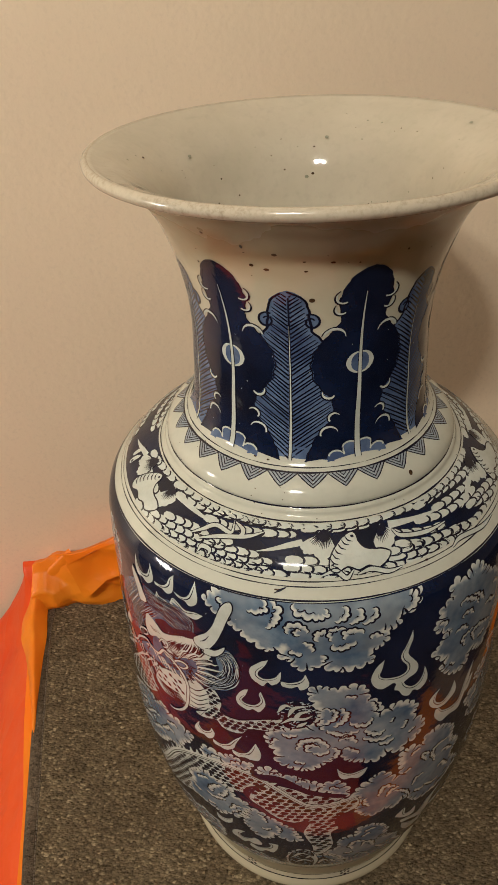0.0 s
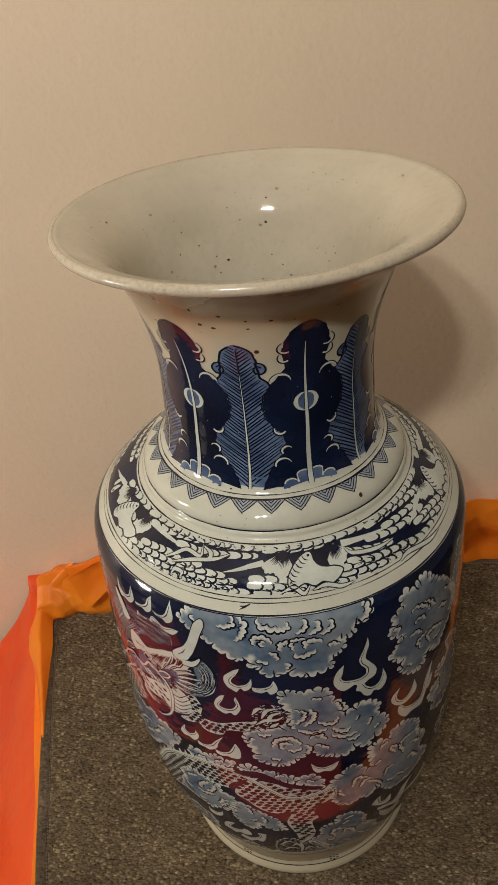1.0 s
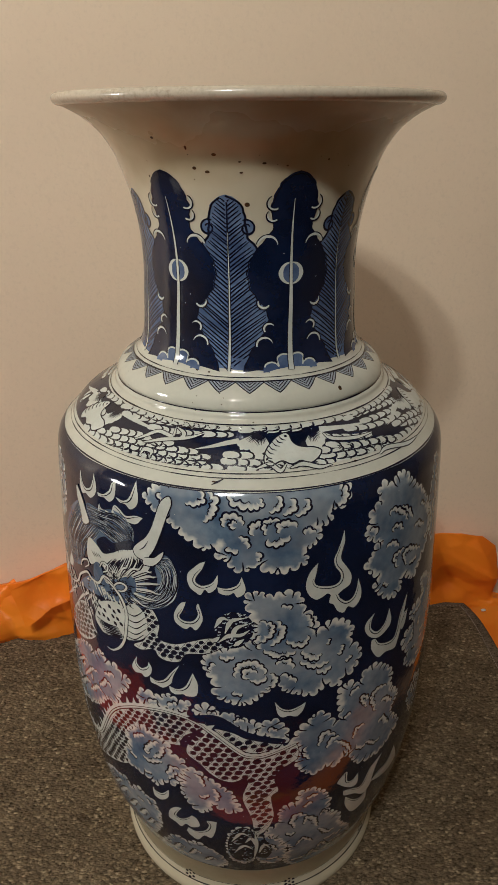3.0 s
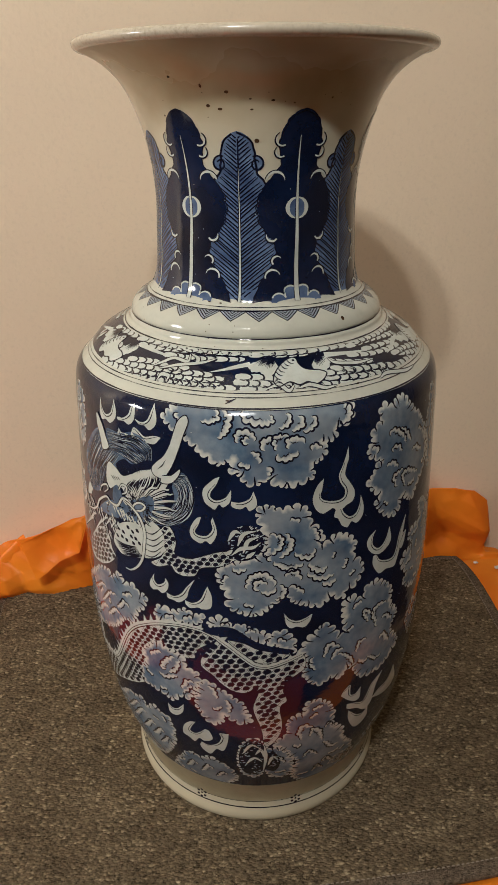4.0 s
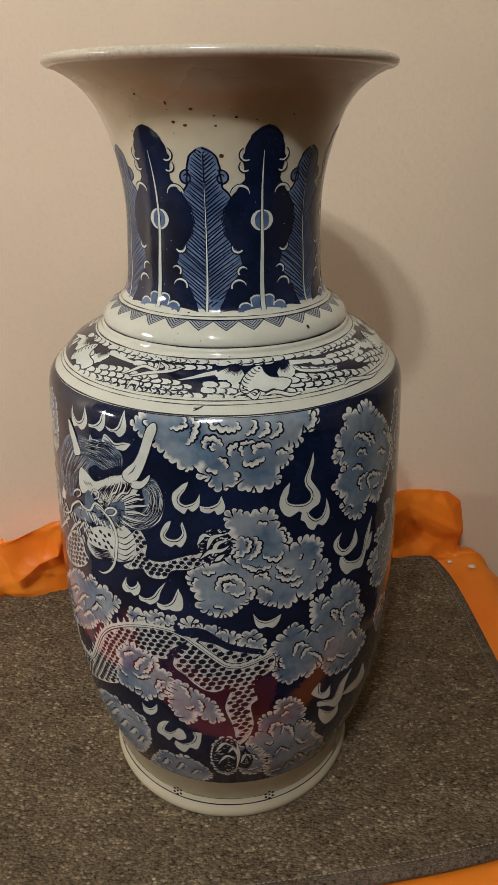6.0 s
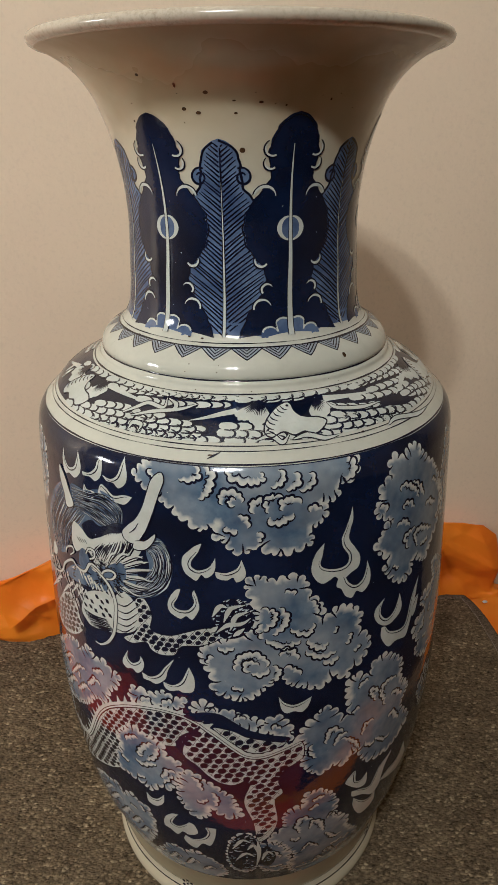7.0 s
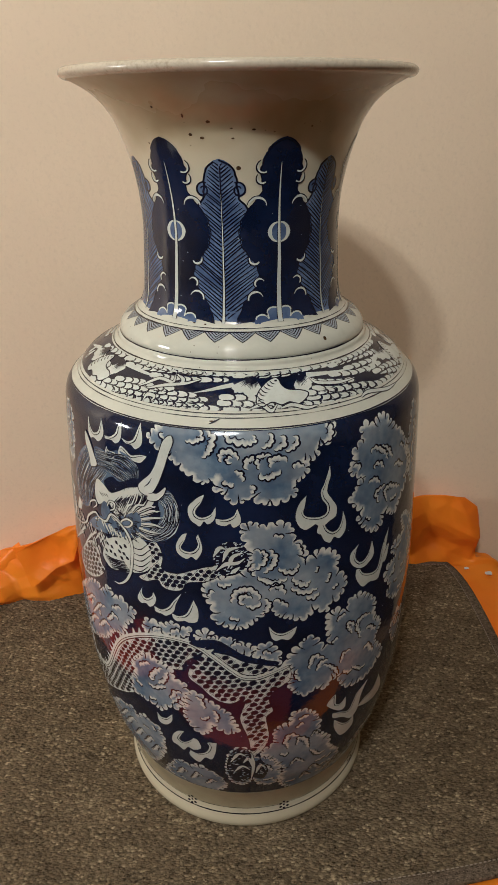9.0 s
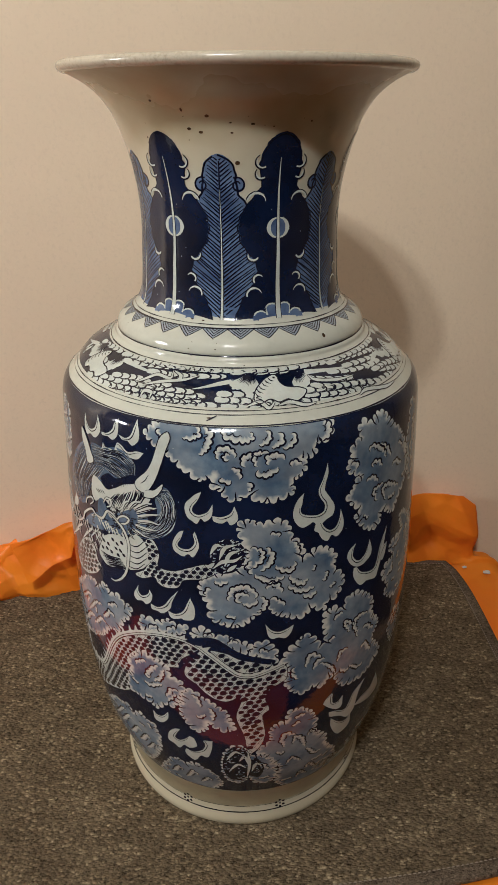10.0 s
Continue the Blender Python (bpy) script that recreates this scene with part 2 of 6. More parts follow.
def side_lamp():
    x, y, z = LAMP_B
    base = new("floor_lamp")
    base.location = (x, y, FLOOR_Z)
    tagged(base, "slim white floor lamp standing beside the room wall", "lamp")
    bm = bmesh.new()
    bmesh.ops.create_cone(bm, cap_ends=True, segments=32, radius1=0.13, radius2=0.12, depth=0.02, matrix=pose(0, 0, 0.01))
    part("foot", bm, LAMP_WHITE, base, smooth=False)
    bm = bmesh.new()
    h = z - FLOOR_Z - 0.14
    bmesh.ops.create_cone(bm, cap_ends=True, segments=16, radius1=0.011, radius2=0.011, depth=h, matrix=pose(0, 0, h / 2))
    part("pole", bm, LAMP_WHITE, base)


side_lamp()


# ---- vase ----
PROFILE = ((0.0, 0.1138), (0.003, 0.1152), (0.009, 0.1150), (0.013, 0.1135), (0.021, 0.1120), (0.03, 0.1130), (0.048, 0.1180), (0.08, 0.1288),
           (0.12, 0.1371), (0.18, 0.1432), (0.24, 0.1437), (0.30, 0.1415), (0.35, 0.1393), (0.375, 0.1379), (0.384, 0.1369), (0.3895, 0.1350), (0.3930, 0.1325), (0.3960, 0.1295),
           (0.402, 0.1236), (0.409, 0.1168), (0.415, 0.1068), (0.4192, 0.0985), (0.4215, 0.0950), (0.4245, 0.0934), (0.4256, 0.0920), (0.4268, 0.0924), (0.430, 0.0920), (0.4335, 0.0900),
           (0.437, 0.0862), (0.440, 0.0812), (0.4430, 0.0774), (0.4460, 0.0752), (0.450, 0.0736), (0.458, 0.0722), (0.48, 0.0708), (0.505, 0.0700), (0.525, 0.0718), (0.54, 0.0750), (0.557, 0.0805), (0.57, 0.0865),
           (0.580, 0.0945), (0.587, 0.1040), (0.5905, 0.1110))
PZ = np.array([p[0] for p in PROFILE])
PR = np.array([p[1] for p in PROFILE])
PM = np.gradient(PR, PZ)


def radius(z):
    z = np.clip(np.asarray(z, float), PZ[0], PZ[-1])
    i = np.clip(np.searchsorted(PZ, z) - 1, 0, len(PZ) - 2)
    h = PZ[i + 1] - PZ[i]
    s = (z - PZ[i]) / h
    return ((2 * s**3 - 3 * s**2 + 1) * PR[i] + (s**3 - 2 * s**2 + s) * h * PM[i] + (3 * s**2 - 2 * s**3) * PR[i + 1] + (s**3 - s**2) * h * PM[i + 1])


ZT = np.linspace(0, PZ[-1], 4000)
ST = np.concatenate([[0], np.cumsum(np.hypot(np.diff(ZT), np.diff(radius(ZT))))])


def on_vase(theta, z, lift=0.0):
    """Points and normals of the vase at angles (degrees, 0 towards the room, to the right) and heights."""
    theta, z = np.radians(np.asarray(theta, float)), np.asarray(z, float)
    r = radius(z)
    d = (radius(z + 0.0008) - radius(z - 0.0008)) / 0.0016
    n = np.stack([np.sin(theta), -np.cos(theta), -d], -1)
    n /= np.linalg.norm(n, axis=-1, keepdims=True)
    return np.stack([r * np.sin(theta), -r * np.cos(theta), z], -1) + n * lift, n


def lathe(points, segments=224):
    bm = bmesh.new()
    rings = []
    for r, z in points:
        rings.append([bm.verts.new((r * math.sin(2 * math.pi * i / segments), -r * math.cos(2 * math.pi * i / segments), z)) for i in range(segments)])
    for a, b in zip(rings, rings[1:]):
        for i in range(segments):
            bm.faces.new((a[i], a[(i + 1) % segments], b[(i + 1) % segments], b[i]))
    bm.faces.new(list(reversed(rings[0])))
    bm.faces.new(rings[-1])
    return bm


def make_vase():
    outer = [(float(radius(z)), z) for z in np.unique(np.concatenate([np.linspace(0, PZ[-1], 300), np.linspace(0.384, 0.446, 160)]))]
    lip = [(0.1146, 0.5912), (0.1164, 0.5922), (0.1174, 0.5936), (0.1176, 0.5950), (0.1168, 0.5966), (0.1154, 0.5975)]
    inner = [(max(0.02, float(radius(z)) - 0.0075 + 0.003 * max(0.0, (z - 0.57) / 0.02)), z + 0.0045 * max(0.0, (z - 0.55) / 0.04)) for z in np.linspace(0.589, 0.02, 60)]
    body = outer + [(0.1146, 0.5916), (0.1160, 0.5926), (0.1167, 0.5940), (0.1166, 0.5954), (0.1158, 0.5966), (0.1140, 0.5973), (0.1118, 0.5966), (0.1085, 0.5945)] + inner
    lip = [(0.1105, 0.5911), *lip, (0.1144, 0.5976), (0.1130, 0.5966)]
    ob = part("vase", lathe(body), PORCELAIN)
    ob.data.materials.append(MOUTH)
    for f in ob.data.polygons:
        if f.index >= (len(outer) + 5) * 224:
            f.material_index = 1
    bm = lathe(lip)
    bmesh.ops.delete(bm, geom=[f for f in bm.faces if len(f.verts) > 4], context="FACES_ONLY")
    part("rim", bm, RIM, ob, "worn speckled lip of the mouth")
    return tagged(ob, "tall blue and white porcelain vase standing on a grey mat", "vase")


vase = make_vase()


# ---- mat, sheets and stand ----
MAT_CORNERS = ((-0.243, -0.206), (0.302, -0.150), (0.308, 0.287), (-0.336, 0.250))
BIND = 0.0125


def mat_point(u, v):
    """A point of the mat, u and v from 0 to 1 over its width and depth."""
    u, v = np.asarray(u, float), np.asarray(v, float)
    c = [np.array(p) for p in MAT_CORNERS]
    p = ((1 - u) * (1 - v))[..., None] * c[0] + (u * (1 - v))[..., None] * c[1] + (u * v)[..., None] * c[2] + ((1 - u) * v)[..., None] * c[3]
    p[..., 1] -= 0.0080 * np.sin(math.pi * np.clip(u, 0, 1) ** 1.6) * (1 - v)
    return p


def rounded(u, v, r=0.055):
    """Pulls the corners of the unit square in to a round."""
    x, y = 2 * u - 1, 2 * v - 1
    k = 1 - r * (np.abs(x) ** 5) * (np.abs(y) ** 5)
    return 0.5 + 0.5 * x * k, 0.5 + 0.5 * y * k


def grid_mesh(name, points, nu, nv, mat, parent=None, label="", smooth=True):
    me = bpy.data.meshes.new(name)
    i = np.arange(nu * nv).reshape(nv, nu)
    q = np.stack([i[:-1, :-1], i[:-1, 1:], i[1:, 1:], i[1:, :-1]], -1).reshape(-1, 4)
    me.vertices.add(nu * nv)
    me.vertices.foreach_set("co", np.asarray(points, np.float32).reshape(-1))
    me.loops.add(q.size)
    me.loops.foreach_set("vertex_index", q.reshape(-1).astype(np.int32))
    me.polygons.add(len(q))
    me.polygons.foreach_set("loop_start", np.arange(0, q.size, 4, dtype=np.int32))
    me.polygons.foreach_set("loop_total", np.full(len(q), 4, np.int32))
    me.polygons.foreach_set("use_smooth", np.full(len(q), smooth))
    me.update()
    me.validate()
    me.materials.append(mat)
    ob = new(name, me)
    if parent:
        ob.parent = parent
    if label:
        ob["label"] = label
    return ob


def floor_mat():
    base = new("floor_mat")
    base.location = (0, 0, -0.008)
    tagged(base, "grey-brown loop pile mat with overlocked stitched edge", "mat")
    g = np.random.default_rng(5)
    # pile: uneven loops in rows along the width
    nu, nv = 430, 320
    u, v = np.meshgrid(np.linspace(0.018, 0.982, nu), np.linspace(0.024, 0.976, nv))
    loops = g.random((nv // 3 + 1, nu // 3 + 1))
    h = np.kron(loops, np.ones((3, 3)))[:nv, :nu] * 0.6 + g.random((nv, nu)) * 0.4
    row = 0.25 * np.sin(np.arange(nv) * 2.1)[:, None]
    z = 0.0004 - 0.0016 * (1 - h) + 0.0003 * row
    edge = np.minimum(np.minimum(u, 1 - u) * 0.6, np.minimum(v, 1 - v) * 0.44)
    z = np.where(edge < 0.0125, z - 0.002, z)
    lu, lv = rounded(u, v)
    xy = mat_point(lu, lv)
    pts = np.concatenate([xy, (z + 0.008)[..., None]], -1)
    foot = np.hypot(xy[..., 0], xy[..., 1]) < 0.117
    pts[..., 2] = np.where(foot, np.minimum(pts[..., 2], 0.0078), pts[..., 2])
    grid_mesh("carpet_surface", pts, nu, nv, CARPET, base)
    # binding: a rounded welt all round, with ribs of overlock thread
    n = 1500
    t = np.linspace(0, 4, n, endpoint=False)
    side, f = t.astype(int), t % 1
    sq = np.array([(0, 0), (1, 0), (1, 1), (0, 1), (0, 0)], float)
    uv = sq[side] * (1 - f)[:, None] + sq[side + 1] * f[:, None]
    rings = []
    for inset, up in ((0.000, -0.0035), (-0.0006, 0.0), (0.001, 0.0022), (0.005, 0.0029), (0.010, 0.0027), (BIND, 0.0012)):
        k = 1 - 2 * inset / np.array([0.6, 0.44])
        q = 0.5 + (uv - 0.5) * k
        a, b = rounded(q[:, 0], q[:, 1])
        rib = 0.00025 * np.sin(np.arange(n) * 2.6) * (up > 0)
        rings.append(np.column_stack([mat_point(a, b), np.full(n, up + 0.005) + rib]))
    rings = [np.vstack([r, r[:1]]) for r in rings]
    grid_mesh("binding", np.stack(rings), n + 1, len(rings), BINDING, base, "dull grey overlocked binding")
    # stitches: two dashed lines of pale thread
    for inset, up in ((0.0008, 0.0062), (BIND - 0.0006, 0.0073)):
        k = 1 - 2 * inset / np.array([0.6, 0.44])
        q = 0.5 + (uv - 0.5) * k
        a, b = rounded(q[:, 0], q[:, 1])
        line = mat_point(a, b)
        verts, faces = [], []
        for i in range(0, n - 3, 3):
            p0, p1 = line[i], line[i + 2] * 0.9 + line[i + 1] * 0.1
            d = p1 - p0
            d = d / max(1e-9, np.hypot(*d)) * 0.00045
            m = len(verts)
            nx, ny = -d[1], d[0]
            verts += [(p0[0] + nx, p0[1] + ny, up - 0.0004), (p1[0] + nx, p1[1] + ny, up - 0.0004), (p1[0] - nx, p1[1] - ny, up - 0.0004), (p0[0] - nx, p0[1] - ny, up - 0.0004),
                      ((p0[0] + p1[0]) / 2, (p0[1] + p1[1]) / 2, up + 0.0007)]
            faces += [(m, m + 1, m + 4), (m + 1, m + 2, m + 4), (m + 2, m + 3, m + 4), (m + 3, m, m + 4)]
        me = bpy.data.meshes.new("stitching")
        me.from_pydata(verts, [], faces)
        me.materials.append(THREAD)
        ob = new("stitching", me)
        ob.parent = base
        tagged(ob, "pale dashed thread", kind="stuff")


floor_mat()
SHEET_TURN = pose(0, 0, 0, 0, 0, 5.0)


def crumple(x, y, z, seed, scale):
    """Sharp folds, as in crushed plastic: ridged noise at two sizes."""
    p = Vector((x * scale + seed, y * scale, z * scale))
    a = 1 - 2 * abs(noise.noise(p))
    b = 1 - 2 * abs(noise.noise(p * 2.3 + Vector((5, 1, 2))))
    return 0.65 * a + 0.35 * b - 0.35


def facet(x, y, seed, cell):
    """Flat facets with creases between them, from -1 to 1."""
    u, w = x / cell + 0.45 * y / cell, y / cell - 0.3 * x / cell
    i, j = math.floor(u), math.floor(w)
    u, w = u - i, w - j

    def at(p, q):
        return 2 * (math.sin(p * 127.1 + q * 311.7 + seed * 74.7) * 43758.5453 % 1.0) - 1

    if u + w < 1:
        return at(i, j) + (at(i + 1, j) - at(i, j)) * u + (at(i, j + 1) - at(i, j)) * w
    return at(i + 1, j + 1) + (at(i, j + 1) - at(i + 1, j + 1)) * (1 - u) + (at(i + 1, j) - at(i + 1, j + 1)) * (1 - w)


def edge_left(y):
    """Left edge of the mat, in the turned plan."""
    return 0.259 + 0.1144 * (y + 0.18)


def plastic_sheet():
    """Sheet under the mat: flat there, bunched up against the wall behind it, hanging down in front and at one side."""
    nu, nv = 300, 230
    half_r, front = 0.372, -0.232
    pts = np.zeros((nv, nu, 3))
    for j in range(nv):
        v = j / (nv - 1)
        for i in range(nu):
            u = -0.42 + 0.89 * i / (nu - 1)
            y0 = np.interp(v, (0, 0.25, 0.55, 1), (-0.24, -0.24, 0.21, 0.26))
            half_l = edge_left(y0) + 0.004 - (0.014 * min(1.0, (v - 0.55) / 0.08) if v > 0.55 else 0.0)
            side = half_r if v > 0.55 else float(np.interp(y0, (-0.24, 0.0, 0.12, 0.21), (0.285, 0.305, 0.350, half_r)))
            x = min(max(u, -half_l), side)
            over = u - x
            if over > 0:
                over = min(over, 0.012 + 0.10 * max(0.0, min(1.0, (y0 + 0.02) / 0.2)))
            if over < 0:
                over = max(over, -0.016 * max(0.0, (y0 + 0.02) / 0.24) - 0.003)
            peak = np.interp(x, (-0.335, -0.31, -0.29, -0.25, -0.20, -0.05, 0.10, 0.24, 0.300, 0.330, 0.350, 0.357, 0.376), (0.028, 0.050, 0.062, 0.076, 0.094, 0.112, 0.110, 0.100, 0.103, 0.096, 0.080, -0.004, -0.012))
            if v < 0.25:
                s = v / 0.25
                y, z = front - 0.02 * (1 - s) - 0.01, -0.04 * (1 - s) - 0.013
            elif v < 0.55:
                s = (v - 0.25) / 0.30
                y, z = front - 0.01 + s * 0.455, -0.0105
            else:
                s = (v - 0.55) / 0.45
                lean = 0.250 + 0.003 * math.sin(9 * x)
                y = np.interp(s, (0, 0.10, 0.22, 0.42, 0.62, 0.80, 1.0), (lean - 0.002, lean, lean + 0.003, lean + 0.007, lean + 0.013, 0.274, 0.276))
                z = np.interp(s, (0, 0.10, 0.22, 0.42, 0.62, 0.80, 1.0), (-0.0105, -0.004, peak * 0.25, peak * 0.62, peak, peak * 0.90, -0.06))
            a = crumple(x, v * 1.2, 0.0, 3.0, 7.5)
            b = crumple(x, v * 1.2, 1.0, 9.0, 17)
            if v > 0.55:
                s = (v - 0.55) / 0.45
                amp = min(1, s / 0.15) * max(0.0, min(1, peak / 0.04))
                up = min(s, 0.62) / 0.62 * peak
                a = facet(x, up, 3.0, 0.052)
                b = facet(x, up, 9.0, 0.023)
                y += amp * (-0.019 * a - 0.005 * b - 0.004)
                z += amp * (0.004 * a * s + 0.0010 * b)
                y = min(y, 0.279)
            elif v > 0.25:
                z = min(z + 0.0008 * b - 0.0004, -0.0088)
                if x > 0.30:
                    z += 0.006 * max(0.0, a) * (x - 0.30) / 0.07
            else:
                y += 0.008 * a + 0.003 * b
            if over:
                d = abs(over)
                sgn = 1 if over > 0 else -1
                r = 0.03
                drop = d - r * (1 - math.exp(-d / r))
                x = x + sgn * (d - drop + 0.30 * drop + 0.012 * a * min(1, d / 0.05))
                z = z - drop * 0.93
            pts[j, i] = SHEET_TURN @ Vector((x, y, z))
    ob = grid_mesh("plastic_sheet", pts, nu, nv, SHEET)
    return tagged(ob, "crumpled orange plastic sheet bunched behind the mat", "plastic sheet")


sheet = plastic_sheet()


def side_fold():
    """The sheet's edge drawn over the corner of the mat and down along its side, thinning out."""
    inner = [(-0.280, 0.236, 0.004), (-0.305, 0.222, 0.004), (-0.316, 0.205, 0.003), (-0.308, 0.165, 0.002), (-0.304, 0.130, 0.001), (-0.296, 0.075, 0.0), (-0.289, 0.034, -0.003)]
    ridge = [(-0.282, 0.240, 0.072), (-0.317, 0.228, 0.044), (-0.330, 0.205, 0.022), (-0.325, 0.168, 0.012), (-0.314, 0.130, 0.008), (-0.299, 0.072, 0.003), (-0.290, 0.034, -0.001)]
    outer = [(-0.296, 0.252, 0.050), (-0.330, 0.242, 0.020), (-0.345, 0.205, 0.0), (-0.342, 0.168, -0.008), (-0.325, 0.129, -0.010), (-0.303, 0.068, -0.011), (-0.292, 0.034, -0.011)]
    a, b, c = (smooth_line(q, 10) for q in (inner, ridge, outer))
    nv, nu = len(a), 22
    pts = np.zeros((nv, nu, 3))
    for j in range(nv):
        row = resample(smooth_line([a[j], 0.35 * a[j] + 0.65 * b[j] + (0.002, -0.002, 0), b[j], 0.5 * (b[j] + c[j]) + (-0.001, 0, 0.002), c[j]], 8), 1e-9, nu)[0]
        for i in range(nu):
            p = row[i]
            k = 0.0045 * crumple(p[0], p[1], p[2], 14.0, 26) * min(1.0, 4 * i / nu) * (1 - j / nv)
            pts[j, i] = p + (-0.6 * k, -0.6 * k, 0.8 * abs(k))
    grid_mesh("side_fold", pts, nu, nv, SHEET, sheet, "folded edge over the mat corner")


side_fold()


def flap():
    """A three-cornered fold hanging in front of the bunched sheet."""
    loop = np.array([(-276.5, 83.8), (-234.2, 101.3), (-193.0, 115.2), (-206.1, 71.3), (-231.5, 57.9), (-249.8, 45.6), (-260.9, 37.5), (-268.3, 62.5)])
    v, f = fill([loop], 5.0)
    t = (v[:, 1] - 37) / 78
    y = 0.196 + 0.022 * t + 0.004 * np.sin(v[:, 0] * 0.09 + v[:, 1] * 0.05) - 0.004 * np.clip(1 - to_edge(loop, v) / 14, 0, 1)
    bm = bmesh.new()
    verts = [bm.verts.new((a / 1000, b, c / 1000)) for (a, c), b in zip(v, y)]
    for q in f:
        bm.faces.new([verts[k] for k in q])
    part("flap", bm, SHEET, sheet, "three-cornered fold")


def red_sheet():
    """Second, redder sheet over the side of the stand, standing up a little in the corner by the wall."""
    nu, nv = 120, 170
    pts = np.zeros((nv, nu, 3))
    for j in range(nv):
        v = j / (nv - 1)
        for i in range(nu):
            s = i / (nu - 1)
            y = -0.30 + 0.574 * v
            rise = min(1.0, max(0.0, (y - 0.215) / 0.05))
            flat = min(1.0, s / 0.10)
            drop = 0.43 * max(0.0, s - 0.10 * rise) / (1 - 0.10 * rise)
            steep = 0.72 * drop - rise * 0.030 * (1 - math.exp(-drop * 25)) * math.exp(-drop * 4)
            x = -edge_left(y) - 0.002 - steep - 0.016 * (1 - math.exp(-s * 20)) * (1 - rise) + 0.012 * rise - 0.026 * flat * rise
            z = -0.012 + 0.060 * rise ** 1.2 - drop
            a = crumple(y, s * 0.5, 0.3, 21.0, 5.5)
            x += 0.014 * a * min(1, 0.15 + 2 * s)
            pts[j, i] = SHEET_TURN @ Vector((x, min(y + 0.004 * a, 0.276), z))
    ob = grid_mesh("red_plastic_sheet", pts, nu, nv, RED_SHEET)
    tagged(ob, "smooth red-orange plastic sheet hanging beside the mat", "plastic sheet")


red_sheet()


def spread_sheet():
    """The same red plastic let down in front of the stand and out over the floor."""
    nu, nv = 150, 90
    pts = np.zeros((nv, nu, 3))
    for j in range(nv):
        v = j / (nv - 1)
        for i in range(nu):
            u = i / (nu - 1)
            x = -0.24 + 0.31 * u
            run = 0.72 * v
            edge = -0.206 + 0.1028 * (x + 0.243)
            fall = max(0.0, run - 0.042)
            z = max(FLOOR_Z + 0.012, -0.0065 - 0.95 * fall + 0.5 * fall * fall)
            a = crumple(x, run, 0.2, 41.0, 6.0) * min(1.0, fall / 0.05)
            pts[j, i] = (x + (0.9 * u - 0.45) * fall + 0.01 * a, edge - 0.004 - (run - fall) - 0.66 * fall + 0.006 * a, z + 0.014 * max(0.0, a))
    ob = grid_mesh("red_plastic_sheet", pts, nu, nv, RED_SHEET)
    tagged(ob, "red-orange plastic sheet hanging down before the stand", "plastic sheet")


spread_sheet()


def floor_sheet():
    """More of the red plastic, lying loose on the floor beside the stand."""
    nu, nv = 60, 110
    pts = np.zeros((nv, nu, 3))
    for j in range(nv):
        for i in range(nu):
            x, y = -0.92 + 0.30 * i / (nu - 1), -0.42 + 0.62 * j / (nv - 1)
            a = crumple(x, y, 0.7, 57.0, 5.0)
            pts[j, i] = (x + 0.02 * a, y + 0.02 * a, FLOOR_Z + 0.012 + 0.03 * max(0.0, a + 0.1))
    ob = grid_mesh("red_plastic_sheet", pts, nu, nv, RED_SHEET)
    tagged(ob, "red-orange plastic sheet lying loose on the floor", "plastic sheet")


floor_sheet()


def paper_scrap(x, y, z, size, seed):
    """A crumb of torn white paper."""
    rnd = random.Random(seed)
    bm = bmesh.new()
    bmesh.ops.create_icosphere(bm, subdivisions=2, radius=size)
    for v in bm.verts:
        v.co = Vector((v.co.x * 1.3, v.co.y, v.co.z * 0.4)) * rnd.uniform(0.7, 1.2)
    ob = part("paper_scrap", bm, LAMP_WHITE, smooth=False)
    ob.location = (x, y, z)
    tagged(ob, "tiny crumb of white paper on the orange sheet", "paper scrap", group="paper scraps on the sheet")


paper_scrap(0.3135, 0.262, -0.004, 0.0026, 1)
paper_scrap(0.3400, 0.249, -0.004, 0.0042, 2)


def stand():
    bm = bmesh.new()
    box(bm, (-0.245, -0.222, FLOOR_Z), (0.352, 0.212, -0.0125), SHEET_TURN)
    bmesh.ops.bevel(bm, geom=list(bm.edges), offset=0.006, segments=2, affect="EDGES")
    tagged(part("stand", bm, CARTON, smooth=False), "brown carton stand hidden under orange sheets", "stand")


stand()


# ---- painted decoration on the vase ----
from mathutils.geometry import delaunay_2d_cdt

LAYER = 0.00006


def place(theta, z, ab):
    """Millimetres along (to the right, up the wall) round a point of the vase, as angles and heights."""
    ab = np.asarray(ab, float)
    s = np.interp(z, ZT, ST) + ab[:, 1] / 1000
    zz = np.interp(s, ST, ZT)
    return theta + np.degrees(ab[:, 0] / 1000 / radius(zz)), zz


def decal(name, mat, level, theta, z, faces, parent, wash=None, label=""):
    p, n = on_vase(theta, z, LAYER * level)
    me = bpy.data.meshes.new(name)
    me.from_pydata([tuple(v) for v in p.tolist()], [], faces)
    flip = [f for f in me.polygons if f.normal.dot(Vector(n[f.vertices[0]])) < 0]
    for f in flip:
        f.flip()
    me.materials.append(mat)
    me.polygons.foreach_set("use_smooth", [True] * len(me.polygons))
    if wash is not None:
        me.attributes.new("wash", "FLOAT", "POINT").data.foreach_set("value", np.asarray(wash, np.float32))
    me.update()
    me.normals_split_custom_set_from_vertices([tuple(v) for v in n.tolist()])
    ob = new(name, me)
    ob.parent = parent
    if label:
        ob["label"] = label
    return ob


